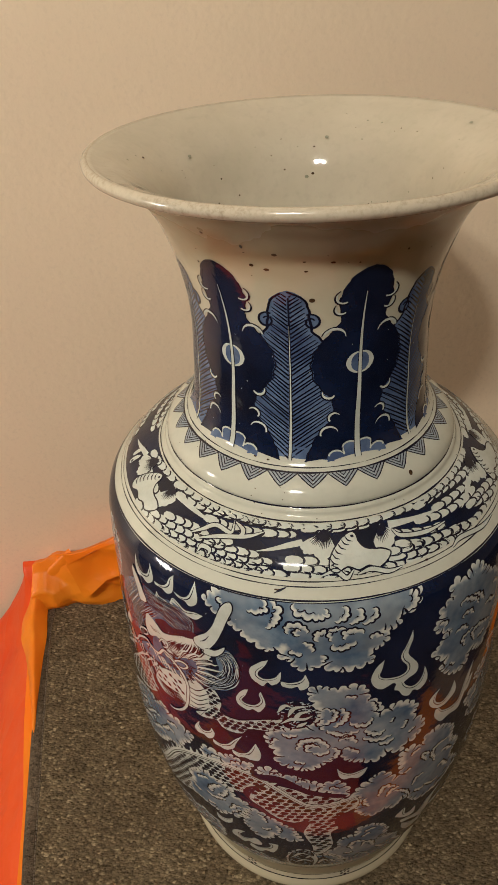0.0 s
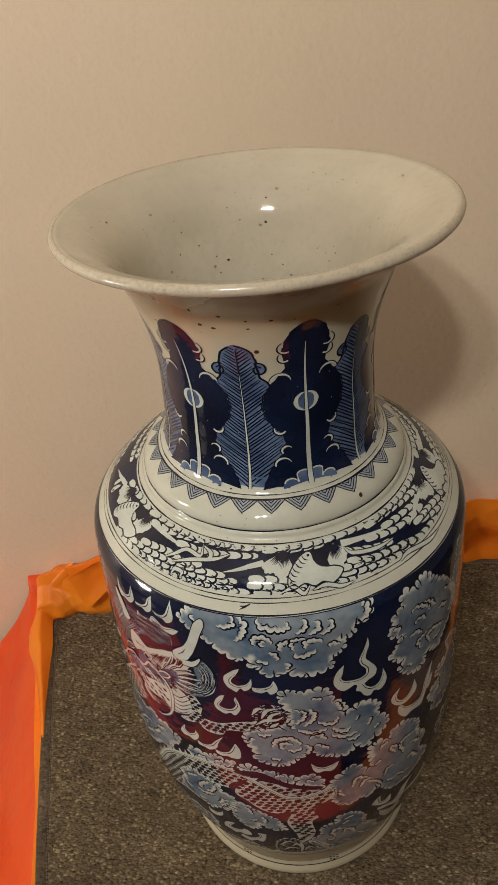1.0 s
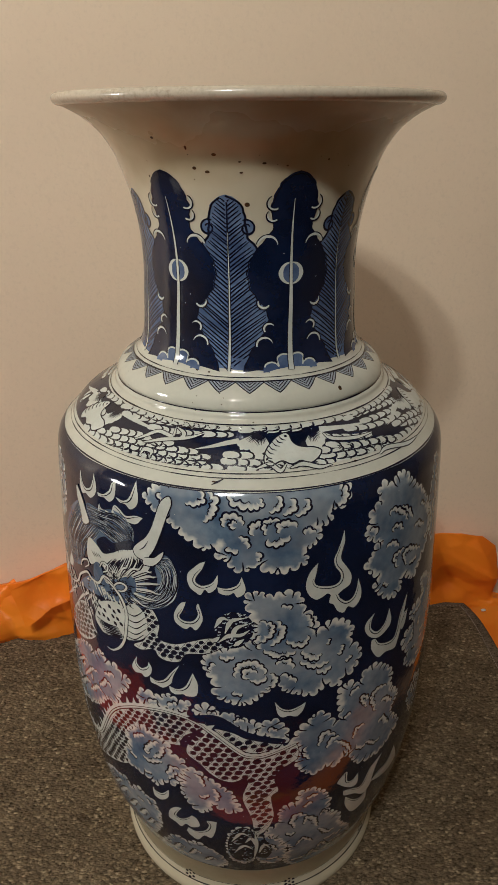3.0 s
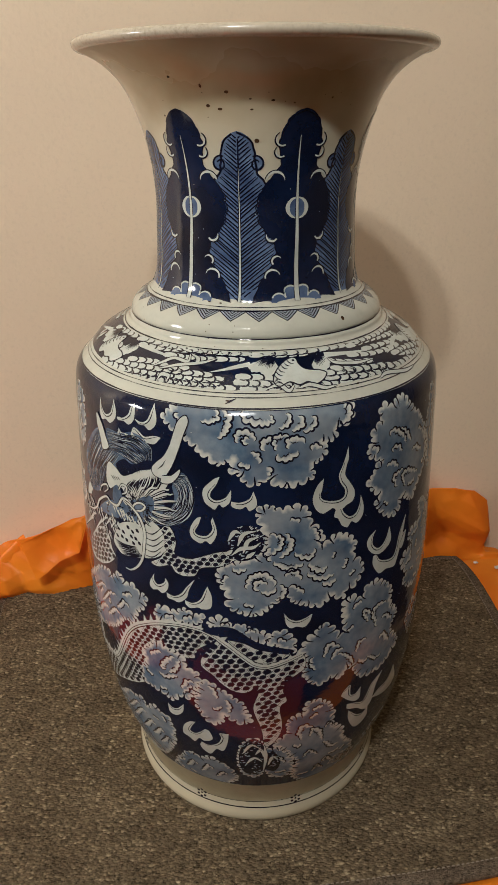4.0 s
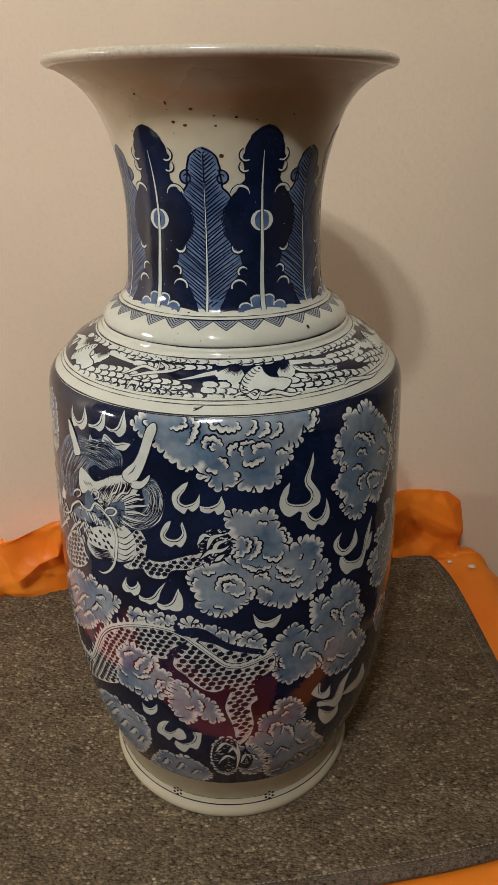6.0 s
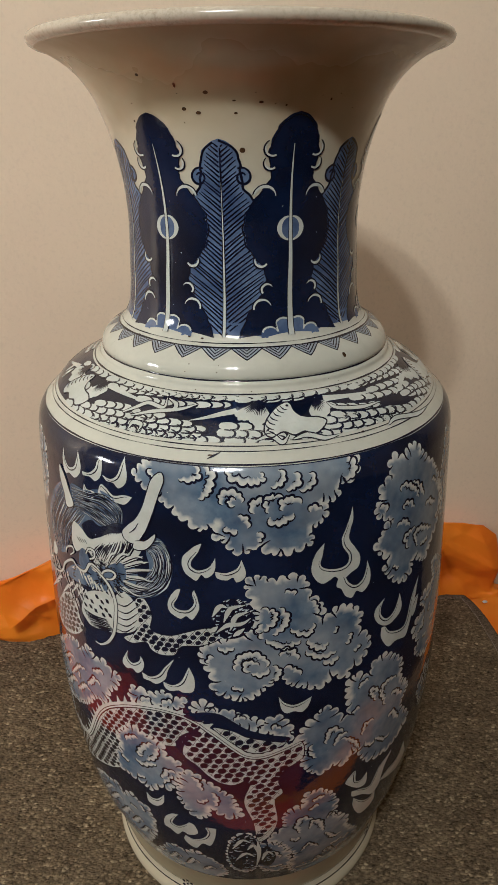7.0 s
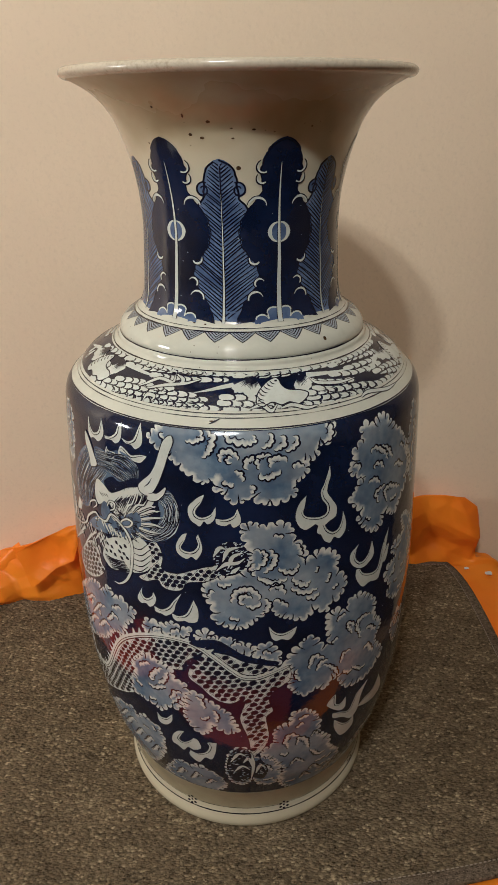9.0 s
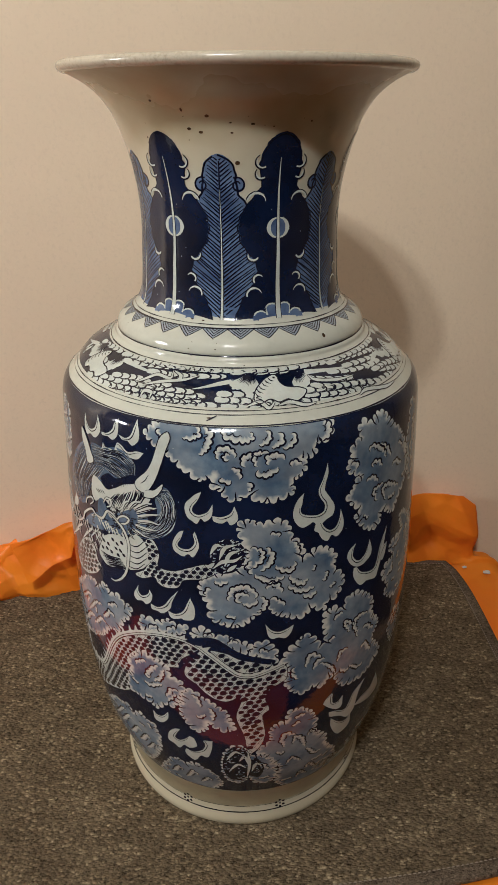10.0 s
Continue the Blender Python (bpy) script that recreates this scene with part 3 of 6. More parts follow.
def inside(poly, pts):
    x, y = pts[:, 0], pts[:, 1]
    hit = np.zeros(len(pts), bool)
    for (x0, y0), (x1, y1) in zip(poly, np.roll(poly, -1, 0)):
        with np.errstate(divide="ignore", invalid="ignore"):
            hit ^= ((y0 > y) != (y1 > y)) & (x < (x1 - x0) * (y - y0) / (y1 - y0 + 1e-12) + x0)
    return hit


def to_edge(poly, pts):
    a, b = poly, np.roll(poly, -1, 0)
    d = b - a
    best = np.full(len(pts), 1e9)
    for p, v in zip(a, d):
        k = np.clip(((pts - p) @ v) / max(1e-9, v @ v), 0, 1)
        best = np.minimum(best, np.hypot(*(pts - p - k[:, None] * v).T))
    return best


def fill(loops, step=4.0):
    verts, faces = [], []
    for lo in loops:
        faces.append(list(range(len(verts), len(verts) + len(lo))))
        verts += [tuple(p) for p in lo]
        lo = np.asarray(lo)
        (x0, y0), (x1, y1) = lo.min(0), lo.max(0)
        if max(x1 - x0, y1 - y0) > step * 1.2:
            g = np.stack(np.meshgrid(np.arange(x0 + step / 2, x1, step), np.arange(y0 + step / 2, y1, step)), -1).reshape(-1, 2)
            if len(g):
                g = g + 0.13 * step * np.sin(g[:, ::-1] * 1.7)
                g = g[inside(lo, g)]
                g = g[to_edge(lo, g) > 0.25 * step] if len(g) else g
                verts += [tuple(p) for p in g]
    v, _, f, *_ = delaunay_2d_cdt([Vector(p) for p in verts], [], faces, 1, 1e-5)
    return np.array([(p.x, p.y) for p in v]), [tuple(q) for q in f]


def ribbon(lines):
    """Brush strokes: (points, width at start, at middle, at end), in millimetres, as one strip each."""
    verts, faces = [], []
    for pts, *w in lines:
        pts = np.asarray(pts, float)
        d = np.gradient(pts, axis=0)
        d /= np.maximum(1e-9, np.hypot(d[:, 0], d[:, 1]))[:, None]
        t = np.linspace(0, 1, len(pts))
        half = np.interp(t, np.linspace(0, 1, len(w)), w)[:, None] / 2
        nrm = np.stack([-d[:, 1], d[:, 0]], -1)
        k = len(verts)
        for a, b in zip(pts + nrm * half, pts - nrm * half):
            verts += [a, b]
        faces += [(k + 2 * i, k + 2 * i + 1, k + 2 * i + 3, k + 2 * i + 2) for i in range(len(pts) - 1)]
    return np.array(verts), faces


def ring_band(name, mat, level, z0, z1, parent, rows=2, wave=0.0, label=""):
    n = 240
    th = np.arange(n) * 360 / n
    zz = np.linspace(z0, z1, rows + 1)
    theta = np.concatenate([th for _ in zz])
    z = np.concatenate([np.full(n, h) + wave * (np.sin(np.radians(th * 7 + k * 50)) + 0.6 * np.sin(np.radians(th * 23 + k * 90))) for k, h in enumerate(zz)])
    faces = [(k * n + i, k * n + (i + 1) % n, (k + 1) * n + (i + 1) % n, (k + 1) * n + i) for k in range(rows) for i in range(n)]
    return decal(name, mat, level, theta, z, faces, parent, label=label)


def brush(name, mat, level, theta, z, lines, parent, label=""):
    v, f = ribbon(lines)
    th, zz = place(theta, z, v)
    return decal(name, mat, level, th, zz, f, parent, label=label)


def patch(name, mat, level, theta, z, loops, parent, step=4.0, label=""):
    v, f = fill(loops, step)
    th, zz = place(theta, z, v)
    return decal(name, mat, level, th, zz, f, parent, label=label)


flap()

# the bands
ring_band("body_ground", COBALT, 1, 0.0492, 0.3935, vase, 380, 0.00012, "dark cobalt blue ground")
ring_band("shoulder_ground", COBALT, 1, 0.4030, 0.4188, vase, 26, 0.0, "dark cobalt blue ground")
ring_band("foot_zone", BARE, 1, 0.0215, 0.0490, vase, 6, 0.0002, "buff unpainted band")
for z, w in ((0.0150, 0.0010), (0.0213, 0.0004), (0.3940, 0.0006), (0.3992, 0.0003), (0.4012, 0.00035), (0.4197, 0.0004), (0.4256, 0.0008), (0.4406, 0.0006), (0.4424, 0.0003)):
    ring_band("painted_line", LINE, 3.5, z - w / 2, z + w / 2, vase, 2, 0.00008)


# neck leaves
def leaf_width(z, table):
    return np.interp(z, [a for a, _ in table][::-1], [b for _, b in table][::-1])


DARK_LEAF = ((558.8, 0), (557.5, 3.4), (552, 7.6), (546, 9.4), (541, 10.6), (536, 10.4), (531, 9.0), (527, 9.4), (523, 11.8), (518, 15.0), (511, 19.0),
             (503, 20.4), (494, 19.0), (487, 15.0), (483, 11.6), (476, 10.6), (469, 12.2), (464, 15.2), (456, 19.5), (444.2, 23.5))
PALE_LEAF = ((546.6, 0), (545.4, 3.0), (541, 6.6), (535, 7.8), (531.5, 8.0), (527, 8.2), (523, 8.8), (518, 12.5), (511, 17.0), (494, 18.5), (444.2, 18.5))


def leaf_loop(table, bumps, seed):
    rnd = random.Random(seed)
    zs = np.arange(table[0][0], table[-1][0] - 0.01, -1.0)
    half = leaf_width(zs, table)
    right, left = [], []
    for z, h in zip(zs, half):
        k = 0.55 * abs(math.sin((z + bumps) * 0.42)) * min(1, h / 6)
        right.append((h + k + rnd.uniform(-0.15, 0.15), z))
        left.append((-h - k + rnd.uniform(-0.15, 0.15), z))
    return np.array(right + left[::-1])


def leaf_patch(name, mat, level, theta, loop, parent, label=""):
    v, f = fill([np.column_stack([loop[:, 0] * 1.25, loop[:, 1]])], 4.0)
    return decal(name, mat, level, theta + v[:, 0] / 1.25, v[:, 1] / 1000, f, parent, label=label)


def curl(cx, cz, r, a0, a1, squeeze=1.0):
    a = np.radians(np.linspace(a0, a1, 12))
    return np.column_stack([cx + r * np.cos(a) * squeeze, cz + r * np.sin(a)])


def to_mm(lines, z0):
    return [(np.column_stack([np.asarray(p)[:, 0] * 1.25, np.asarray(p)[:, 1] - z0]), *w) for p, *w in lines]


def pale_leaf(theta, seed):
    loop = leaf_loop(PALE_LEAF, 0, seed)
    ob = leaf_patch("pale_leaf", MIDBLUE, 1, theta, loop, vase, "pale blue leaf with hatched veins")
    rnd = random.Random(seed)
    veins = []
    for side in (-1, 1):
        for z in np.arange(446, 546, 2.5):
            x, y, pts = 0.5, z + rnd.uniform(-0.4, 0.4), []
            rise = 1.05 + rnd.uniform(-0.08, 0.08)
            while x < leaf_width(y, PALE_LEAF) - 0.5 and y < 546:
                pts.append((side * x, y))
                x, y = x + 1.0, y + rise * (1.0 - 0.012 * x)
            if len(pts) > 1:
                veins.append((pts, 0.95, 0.8, 0.45))
    brush("vein", LINE, 2, theta, 0.500, to_mm(veins, 500), ob)
    half = len(loop) // 2
    right, left = [q for q in loop[:half] if q[1] > 509], [q for q in loop[half:] if q[1] > 509]
    lines = [(smooth_line(right[::3]), 1.1, 1.4, 1.1), (smooth_line(left[::3]), 1.1, 1.4, 1.1)]
    for s in (-1, 1):
        a = np.radians(np.linspace(120, -330, 26))
        r = np.linspace(4.9, 1.7, 26)
        lines.append((np.column_stack([s * (9.0 + 0.8 * r * np.cos(a)), 528.6 + r * np.sin(a)]), 0.9, 1.3, 1.1, 0.8))
    brush("outline", LINE, 3, theta, 0.500, to_mm(lines, 500), ob)
    for s in (-1, 1):
        disc = curl(s * 8.9, 528.7, 4.6, 0, 330, 0.8)
        leaf_patch("scroll", MIDBLUE, 1.5, theta, disc, ob)
    stem = smooth_line([(0.3, 543), (0.0, 520), (0.2, 495), (0.4, 470), (0.3, 444.6)], 8)
    brush("stem_line", LINE, 3, theta, 0.500, to_mm([(stem, 0.8, 1.6, 2.4)], 500), ob)
    brush("stem", CREAM, 4, theta, 0.500, to_mm([(stem[6:], 0.15, 0.8, 1.6)], 500), ob)


def dark_leaf(theta, seed):
    loop = leaf_loop(DARK_LEAF, 3, seed)
    ob = leaf_patch("dark_leaf", COBALT, 4, theta, loop, vase, "dark blue leaf with white stem and ring")
    loop_line = np.vstack([loop, loop[:1]])
    brush("outline", LINE, 5, theta, 0.500, to_mm([(loop_line, 0.7, 0.7, 0.7)], 500), ob)
    white, dark = [], []
    for s in (-1, 1):
        for cx, cz, r, a0, a1, w in ((9.6, 542.5, 3.6, 60, -120, 0.8), (9.8, 535.5, 3.0, 40, -130, 0.8), (11.5, 518.5, 5.4, 175, 10, 1.3),
                                     (13.0, 486.0, 3.2, 20, -150, 1.2), (10.5, 470.5, 3.0, 150, -40, 1.1), (12.8, 460.5, 4.6, 165, -10, 1.1)):
            arc = curl(cx, cz, r, a0, a1, 0.85)
            arc[:, 0] *= s
            white.append((arc, 0.3, w * 1.3, 0.9))
            out = curl(cx, cz, r + 0.9, a0, a1, 0.85)
            out[:, 0] *= s
            dark.append((out, 0.5, 0.95, 0.5))
    for arc in white:
        brush("scroll", CREAM, 6, theta, 0.500, to_mm([arc], 500), ob)
    tagged(brush("scroll_line", LINE, 6, theta, 0.500, to_mm(dark, 500), ob), "thin dark blue scroll lines", kind="stuff")
    ring = smooth_line(curl(0.2, 502.5, 6.2, 90, 450, 0.82), 4)
    leaf_patch("eye", MIDBLUE, 6, theta, smooth_line(curl(0.2, 502.5, 5.6, 0, 330, 0.80), 3, closed=True), ob)
    brush("ring", CREAM, 7, theta, 0.500, to_mm([(ring, 0.5, 2.9, 0.5, 2.9, 0.5)], 500), ob)
    stem = smooth_line([(-0.9, 545), (-0.5, 530), (0.0, 510), (0.2, 490), (-0.2, 470), (-0.4, 444.6)], 7)
    brush("stem_edge", LINE, 8, theta, 0.500, to_mm([(stem, 0.8, 2.0, 3.0, 4.2)], 500), ob)
    brush("stem", CREAM, 9, theta, 0.500, to_mm([(stem, 0.3, 1.3, 2.2, 3.2)], 500), ob)
    dome = [(-13.5, 444.6)]
    for c, h in ((-9.8, 446.6), (-3.4, 451.2), (3.4, 451.2), (9.8, 446.6)):
        dome += [(c + 3.6 * math.cos(a), h + 3.4 * math.sin(a)) for a in np.linspace(math.pi * 0.95, math.pi * 0.05, 7)]
    dome.append((13.5, 444.6))
    dome = np.array(dome)
    leaf_patch("base_leaf", MIDBLUE, 6, theta - 0.3, dome, ob)
    brush("base_edge", CREAM, 7, theta - 0.3, 0.500, to_mm([(dome[1:-1], 1.0, 1.1, 1.0)], 500), ob)
    brush("base_line", LINE, 7, theta - 0.3, 0.500, to_mm([(dome[1:-1] * (1.05, 1.0) + (0, 0.9), 0.5, 0.5, 0.5)], 500), ob)


for i in range(6):
    dark_leaf(-38.3 + 57.2 * i, i)
    pale_leaf(-67.5 + 57.4 * i if i != 1 else -11.0, 20 + i)


# zigzag collar
def zigzag():
    """Nested chevrons hanging from a line, blue wash between them."""
    n, foot, top = 30, 435.9, 440.3
    w = 360 / n
    v, f, wv, wf = [], [], [], []
    for k in range(n):
        t = k * w - 13.2
        for j in range(4):
            low = foot + 1.15 * j
            run = 0.5 * w * (top - low) / (top - foot)
            for a, b in (((-run, top), (0, low)), ((0, low), (run, top))):
                q = len(v)
                for m in range(4):
                    x, h = a[0] + (b[0] - a[0]) * m / 3, a[1] + (b[1] - a[1]) * m / 3
                    v += [(t + x, h - 0.21 - 0.05 * (j == 0)), (t + x, h + 0.21)]
                f += [(q + 2 * m, q + 2 * m + 2, q + 2 * m + 3, q + 2 * m + 1) for m in range(3)]
        q = len(wv)
        for r in range(5):
            wv += [(t + (c / 4 - 0.5) * w * 0.94 * r / 4, foot + (top - foot) * r / 4) for c in range(5)]
        wf += [(q + 5 * r + c, q + 5 * r + c + 1, q + 5 * r + c + 6, q + 5 * r + c + 5) for r in range(4) for c in range(4)]
    collar = ring_band("zigzag_ground", PORCELAIN, 0.5, 0.4340, 0.4404, vase, 3, label="white collar with blue zigzag lines")
    v, wv = np.array(v), np.array(wv)
    tagged(decal("zigzag_line", LINE, 3, v[:, 0], v[:, 1] / 1000, f, collar), "dark blue chevron lines", kind="stuff")
    tagged(decal("zigzag_wash", CLOUD, 2, wv[:, 0], wv[:, 1] / 1000, wf, collar, np.full(len(wv), 0.6)), "blue wash in the zigzag", kind="stuff")


zigzag()


# clouds
def scallops(line, sign, length, high, rnd):
    """Round bumps of uneven size along a line, on one side of it; gives the new line and the cusps between the bumps."""
    line, u = resample(line, 0.6)
    d = np.gradient(line, axis=0)
    d /= np.maximum(1e-9, np.hypot(*d.T))[:, None]
    d = np.column_stack([np.convolve(np.pad(d[:, k], 3, "edge"), np.ones(7) / 7, "valid") for k in (0, 1)])
    nrm = sign * np.stack([-d[:, 1], d[:, 0]], -1)
    n = max(2, round(u[-1] / length))
    cuts = np.cumsum([rnd.uniform(0.6, 1.4) for _ in range(n)])
    cuts = np.concatenate([[0], cuts / cuts[-1]]) * u[-1]
    i = np.clip(np.searchsorted(cuts, u, "right") - 1, 0, n - 1)
    t = (u - cuts[i]) / (cuts[i + 1] - cuts[i])
    size = (cuts[i + 1] - cuts[i]) / length
    h = high * size * (np.sin(np.pi * np.clip(t, 0, 1)) ** 0.5 - 0.45)
    return line + nrm * h[:, None], [(line[k], nrm[k]) for k in np.searchsorted(u, cuts[1:-1])], nrm


def area_of(p):
    q = np.roll(p, -1, 0)
    return 0.5 * float((p[:, 0] * q[:, 1] - q[:, 0] * p[:, 1]).sum())


def small_rows(loop, hooks, seed):
    """Short curved rows of petals for the empty parts of a cloud, each turned towards its middle."""
    rnd = random.Random(900 + seed)
    loop = loop[::9]
    taken = [np.array(q, float) for h in hooks for q in h]
    (x0, y0), (x1, y1) = loop.min(0), loop.max(0)
    out = []
    for _ in range(160):
        m = np.array((rnd.uniform(x0, x1), rnd.uniform(y0, y1)))
        if not inside(loop, m[None])[0] or to_edge(loop, m[None])[0] < 7.5 or min((np.hypot(*(m - q)) for q in taken), default=99) < 8.0:
            continue
        way = math.atan2(*(m - loop.mean(0))[::-1]) + rnd.uniform(-0.7, 0.7)
        size, span = rnd.uniform(3.6, 5.6), rnd.uniform(0.9, 1.4)
        arc = [m + size * np.array((math.cos(way + g), 0.8 * math.sin(way + g))) for g in (-span, -0.45 * span, 0.45 * span, span)]
        out.append([tuple(q) for q in arc])
        taken += [np.array(q) for q in arc]
    return out


def cloud(theta, z, outline, hooks, seed, level=2.0):
    """A scalloped shape washed blue, thinning to white along its rim, with curled rows of petals on it: each row a scalloped dark line with white inside its bend."""
    rnd = random.Random(seed)
    loop = smooth_line(outline, 6, closed=True)
    if area_of(loop) < 0:
        loop = loop[::-1]
    loop, cusps, _ = scallops(np.vstack([loop, loop[:1]]), -1, 5.3, 3.3, rnd)
    loop = loop[:-1]
    v, f = fill([loop], 1.7)
    depth = to_edge(loop, v)
    wide = np.array([noise.noise(Vector((x * 0.075, y * 0.075, 3.7 * seed))) for x, y in v])
    tone = np.array([noise.noise(Vector((x * 0.035, y * 0.035, 9 + seed))) for x, y in v])
    fine = np.array([noise.noise(Vector((x * 0.22, y * 0.22, 21 + seed))) for x, y in v])
    start = 0.6 + 1.5 * np.clip(wide + 0.2, 0, 1)
    wash = np.clip((depth - start) / (0.9 + 2.2 * np.clip(wide + 0.25, 0, 1)), 0, 1)
    wash = wash * np.clip(0.86 + 0.30 * tone + 0.10 * fine, 0.5, 1)
    verts, faces, lift = [tuple(q) for q in v], [tuple(q) for q in f], [level] * len(v)
    wash = list(wash)
    lines = []
    for p, q in cusps:
        if rnd.random() < 0.75:
            w = np.array((-q[1], q[0])) * rnd.uniform(-2.2, 2.2)
            far = rnd.uniform(1.2, 2.6) if rnd.random() < 0.6 else rnd.uniform(3.5, 6.5)
            lines.append((smooth_line([p + q * 0.3, p - q * 0.5 * far + 0.3 * w, p - q * far + w], 4), 1.2, 1.0, 0.3))
    for k, pts in enumerate(list(hooks) + small_rows(loop, hooks, seed)):
        path = smooth_line(pts, 8)
        sign = -1 if area_of(path) > 0 else 1
        edge, _, out = scallops(path, sign, 4.3, 1.9, rnd)
        t = np.linspace(0, 1, len(edge))
        wide = (0.2 + 0.8 * np.sin(np.pi * t) ** 0.6) * rnd.uniform(3.8, 5.8)
        gap = np.hypot(*(path.mean(0) - edge).T)
        to = -out * np.minimum(wide, 1.2 + 1.3 * gap)[:, None]
        rows = (0.0, 0.45, 0.7, 1.0)
        n, m = len(edge), len(verts)
        for s in rows:
            verts += [tuple(q) for q in edge + s * to]
            wash += list(np.full(n, (0.0, 0.04, 0.35, 0.88)[rows.index(s)]))
            lift += [level + 0.25 + 0.06 * k] * n
        faces += [(m + r * n + i, m + r * n + i + 1, m + (r + 1) * n + i + 1, m + (r + 1) * n + i) for r in range(3) for i in range(n - 1)]
        lines.append((edge, 0.5, 1.3, 1.3, 0.5))
        if n > 26:
            a, b = int(n * rnd.uniform(0.1, 0.3)), int(n * rnd.uniform(0.6, 0.85))
            lines.append((edge[a:b] + to[a:b] * 0.95, 0.3, 0.9, 0.3))
    th, zz = place(theta, z, np.array(verts))
    ob = decal("cloud", CLOUD, np.array(lift)[:, None], th, np.clip(zz, 0.0500, 0.3930), faces, vase, wash, "slate blue cloud with white scalloped rim")
    lv, lf = ribbon(lines)
    th, zz = place(theta, z, lv)
    tagged(decal("cloud_line", LINE, level + 1.6, th, np.clip(zz, 0.0500, 0.3930), lf, ob), "dark blue petal lines", kind="stuff")
    return ob


cloud(-1.8, 0.372, [(-62, 13), (-58, 19), (-53, 23), (-39, 29), (-17, 29), (11, 30), (40, 30), (53, 27), (60, 21), (60, 14), (55, 10), (48, 9), (49, 3), (44, 0), (38, 1), (43, -5), (38, -12), (33, -15), (35, -22), (28, -25), (19, -28), (11, -26), (5, -21), (0, -25), (-8, -25), (-12, -20), (-18, -16), (-16, -8), (-21, -11), (-27, -13), (-32, -8), (-38, -6), (-40, -2), (-46, 1), (-48, 6), (-55, 8)], (
    [(-27, 23), (-24, 18), (-28, 14), (-36, 14)],
    [(-22, 23), (-17, 18), (-19, 9), (-25, 4)],
    [(-11, 22), (-10, 17), (-4, 14), (4, 13), (9, 16), (7, 20)],
    [(17, 21), (20, 16), (17, 12), (12, 11)],
    [(25, 19), (28, 14), (25, 10), (20, 9)],
    [(33, 18), (36, 14), (33, 9), (27, 8)],
    [(54, 25), (60, 17), (57, 11), (51, 11)],
    [(-14, 2), (-15, 8), (-10, 11), (-4, 9), (-2, 4)],
    [(-7, 1), (-11, 3), (-9, 6), (-6, 6)],
    [(2, -3), (1, 4), (7, 6), (11, 2)],
    [(10, -3), (8, 4), (13, 8), (19, 5)],
    [(10, -6), (13, -10), (19, -10), (25, -5)],
    [(17, -2), (17, 4), (23, 6), (29, 2)],
    [(32, -4), (34, 0), (40, -3)],
    [(-5, -3), (0, -5), (1, -11)],
    [(6, -20), (8, -17), (6, -13)],
), 1)
cloud(7.4, 0.289, [(-24, 35), (-22, 41), (-16, 42), (-8, 39), (-2, 41), (6, 40), (10, 34), (11, 27), (16, 23), (20, 16), (17, 10), (24, 11), (28, 15), (38, 13), (45, 4), (43, -4), (52, -14), (50, -23), (46, -29), (38, -31), (37, -37), (27, -32), (23, -37), (15, -38), (7, -35), (0, -32), (-4, -25), (-9, -28), (-14, -33), (-20, -39), (-28, -42), (-35, -40), (-44, -35), (-44, -27), (-48, -19), (-51, -12), (-49, -5), (-41, 1), (-27, 3), (-19, 12), (-21, 28)], (
    [(-16, 22), (-8, 20), (-7, 13), (-13, 7), (-19, 6)],
    [(-5, 22), (0, 15), (-2, 8), (-9, 3)],
    [(-16, 1), (-19, 7), (-16, 12)],
    [(0, 6), (6, 1), (13, 1), (15, 8)],
    [(-14, 0), (-8, -5), (-1, -7), (7, -3)],
    [(10, -3), (13, -9), (20, -12), (24, -8)],
    [(9, -11), (18, -18), (29, -16)],
    [(20, -21), (26, -24), (31, -20)],
    [(-6, -11), (-3, -6), (3, -8), (6, -15)],
    [(-32, -20), (-30, -11), (-22, -7), (-14, -11), (-12, -18)],
    [(-23, -22), (-27, -18), (-23, -13), (-17, -16)],
    [(-22, -23), (-16, -25), (-11, -20)],
    [(-9, -17), (-4, -22), (-7, -28), (-12, -30)],
    [(-3, -19), (3, -20), (8, -26)],
    [(-41, -5), (-37, -8), (-31, -5)],
    [(16, 13), (17, 19), (13, 24)],
), 2)
cloud(43.4, 0.346, [(-33, 23), (-29, 29), (-23, 31), (-26, 37), (-21, 42), (-13, 39), (-9, 43), (-1, 43), (4, 37), (12, 29), (22, 21), (30, 8), (35, -10), (31, -22), (24, -28), (19, -34), (12, -39), (0, -31), (-2, -38), (-6, -42), (-13, -42), (-23, -34), (-28, -27), (-24, -22), (-31, -16), (-35, -9), (-31, -5), (-28, 1), (-22, 3), (-28, 6), (-35, 10), (-35, 16), (-32, 18)], (
    [(-17, 19), (-15, 23), (-9, 22), (-1, 16), (2, 9)],
    [(-13, 6), (-13, 10), (-7, 10), (-2, 4)],
    [(-5, 22), (4, 16), (8, 8)],
    [(-7, -22), (-12, -13), (-7, -10), (0, -10)],
    [(3, -25), (-2, -15), (6, -12), (21, -20)],
    [(-19, -2), (-12, 0), (-6, -6)],
    [(10, 0), (16, 2), (25, -4)],
    [(-33, 15), (-28, 15), (-27, 10)],
), 3)
cloud(55.6, 0.262, [(7, 35), (-3, 34), (2, 20), (-10, 19), (-18, 14), (-10, 5), (-21, 2), (-26, -6), (-17, -18), (-21, -24), (-6, -35), (10, -32), (23, -24), (25, -4), (25, 16)], (
    [(-13, 12), (-4, 12), (0, 16)],
    [(-19, -10), (-12, -8), (-11, -1)],
), 4)
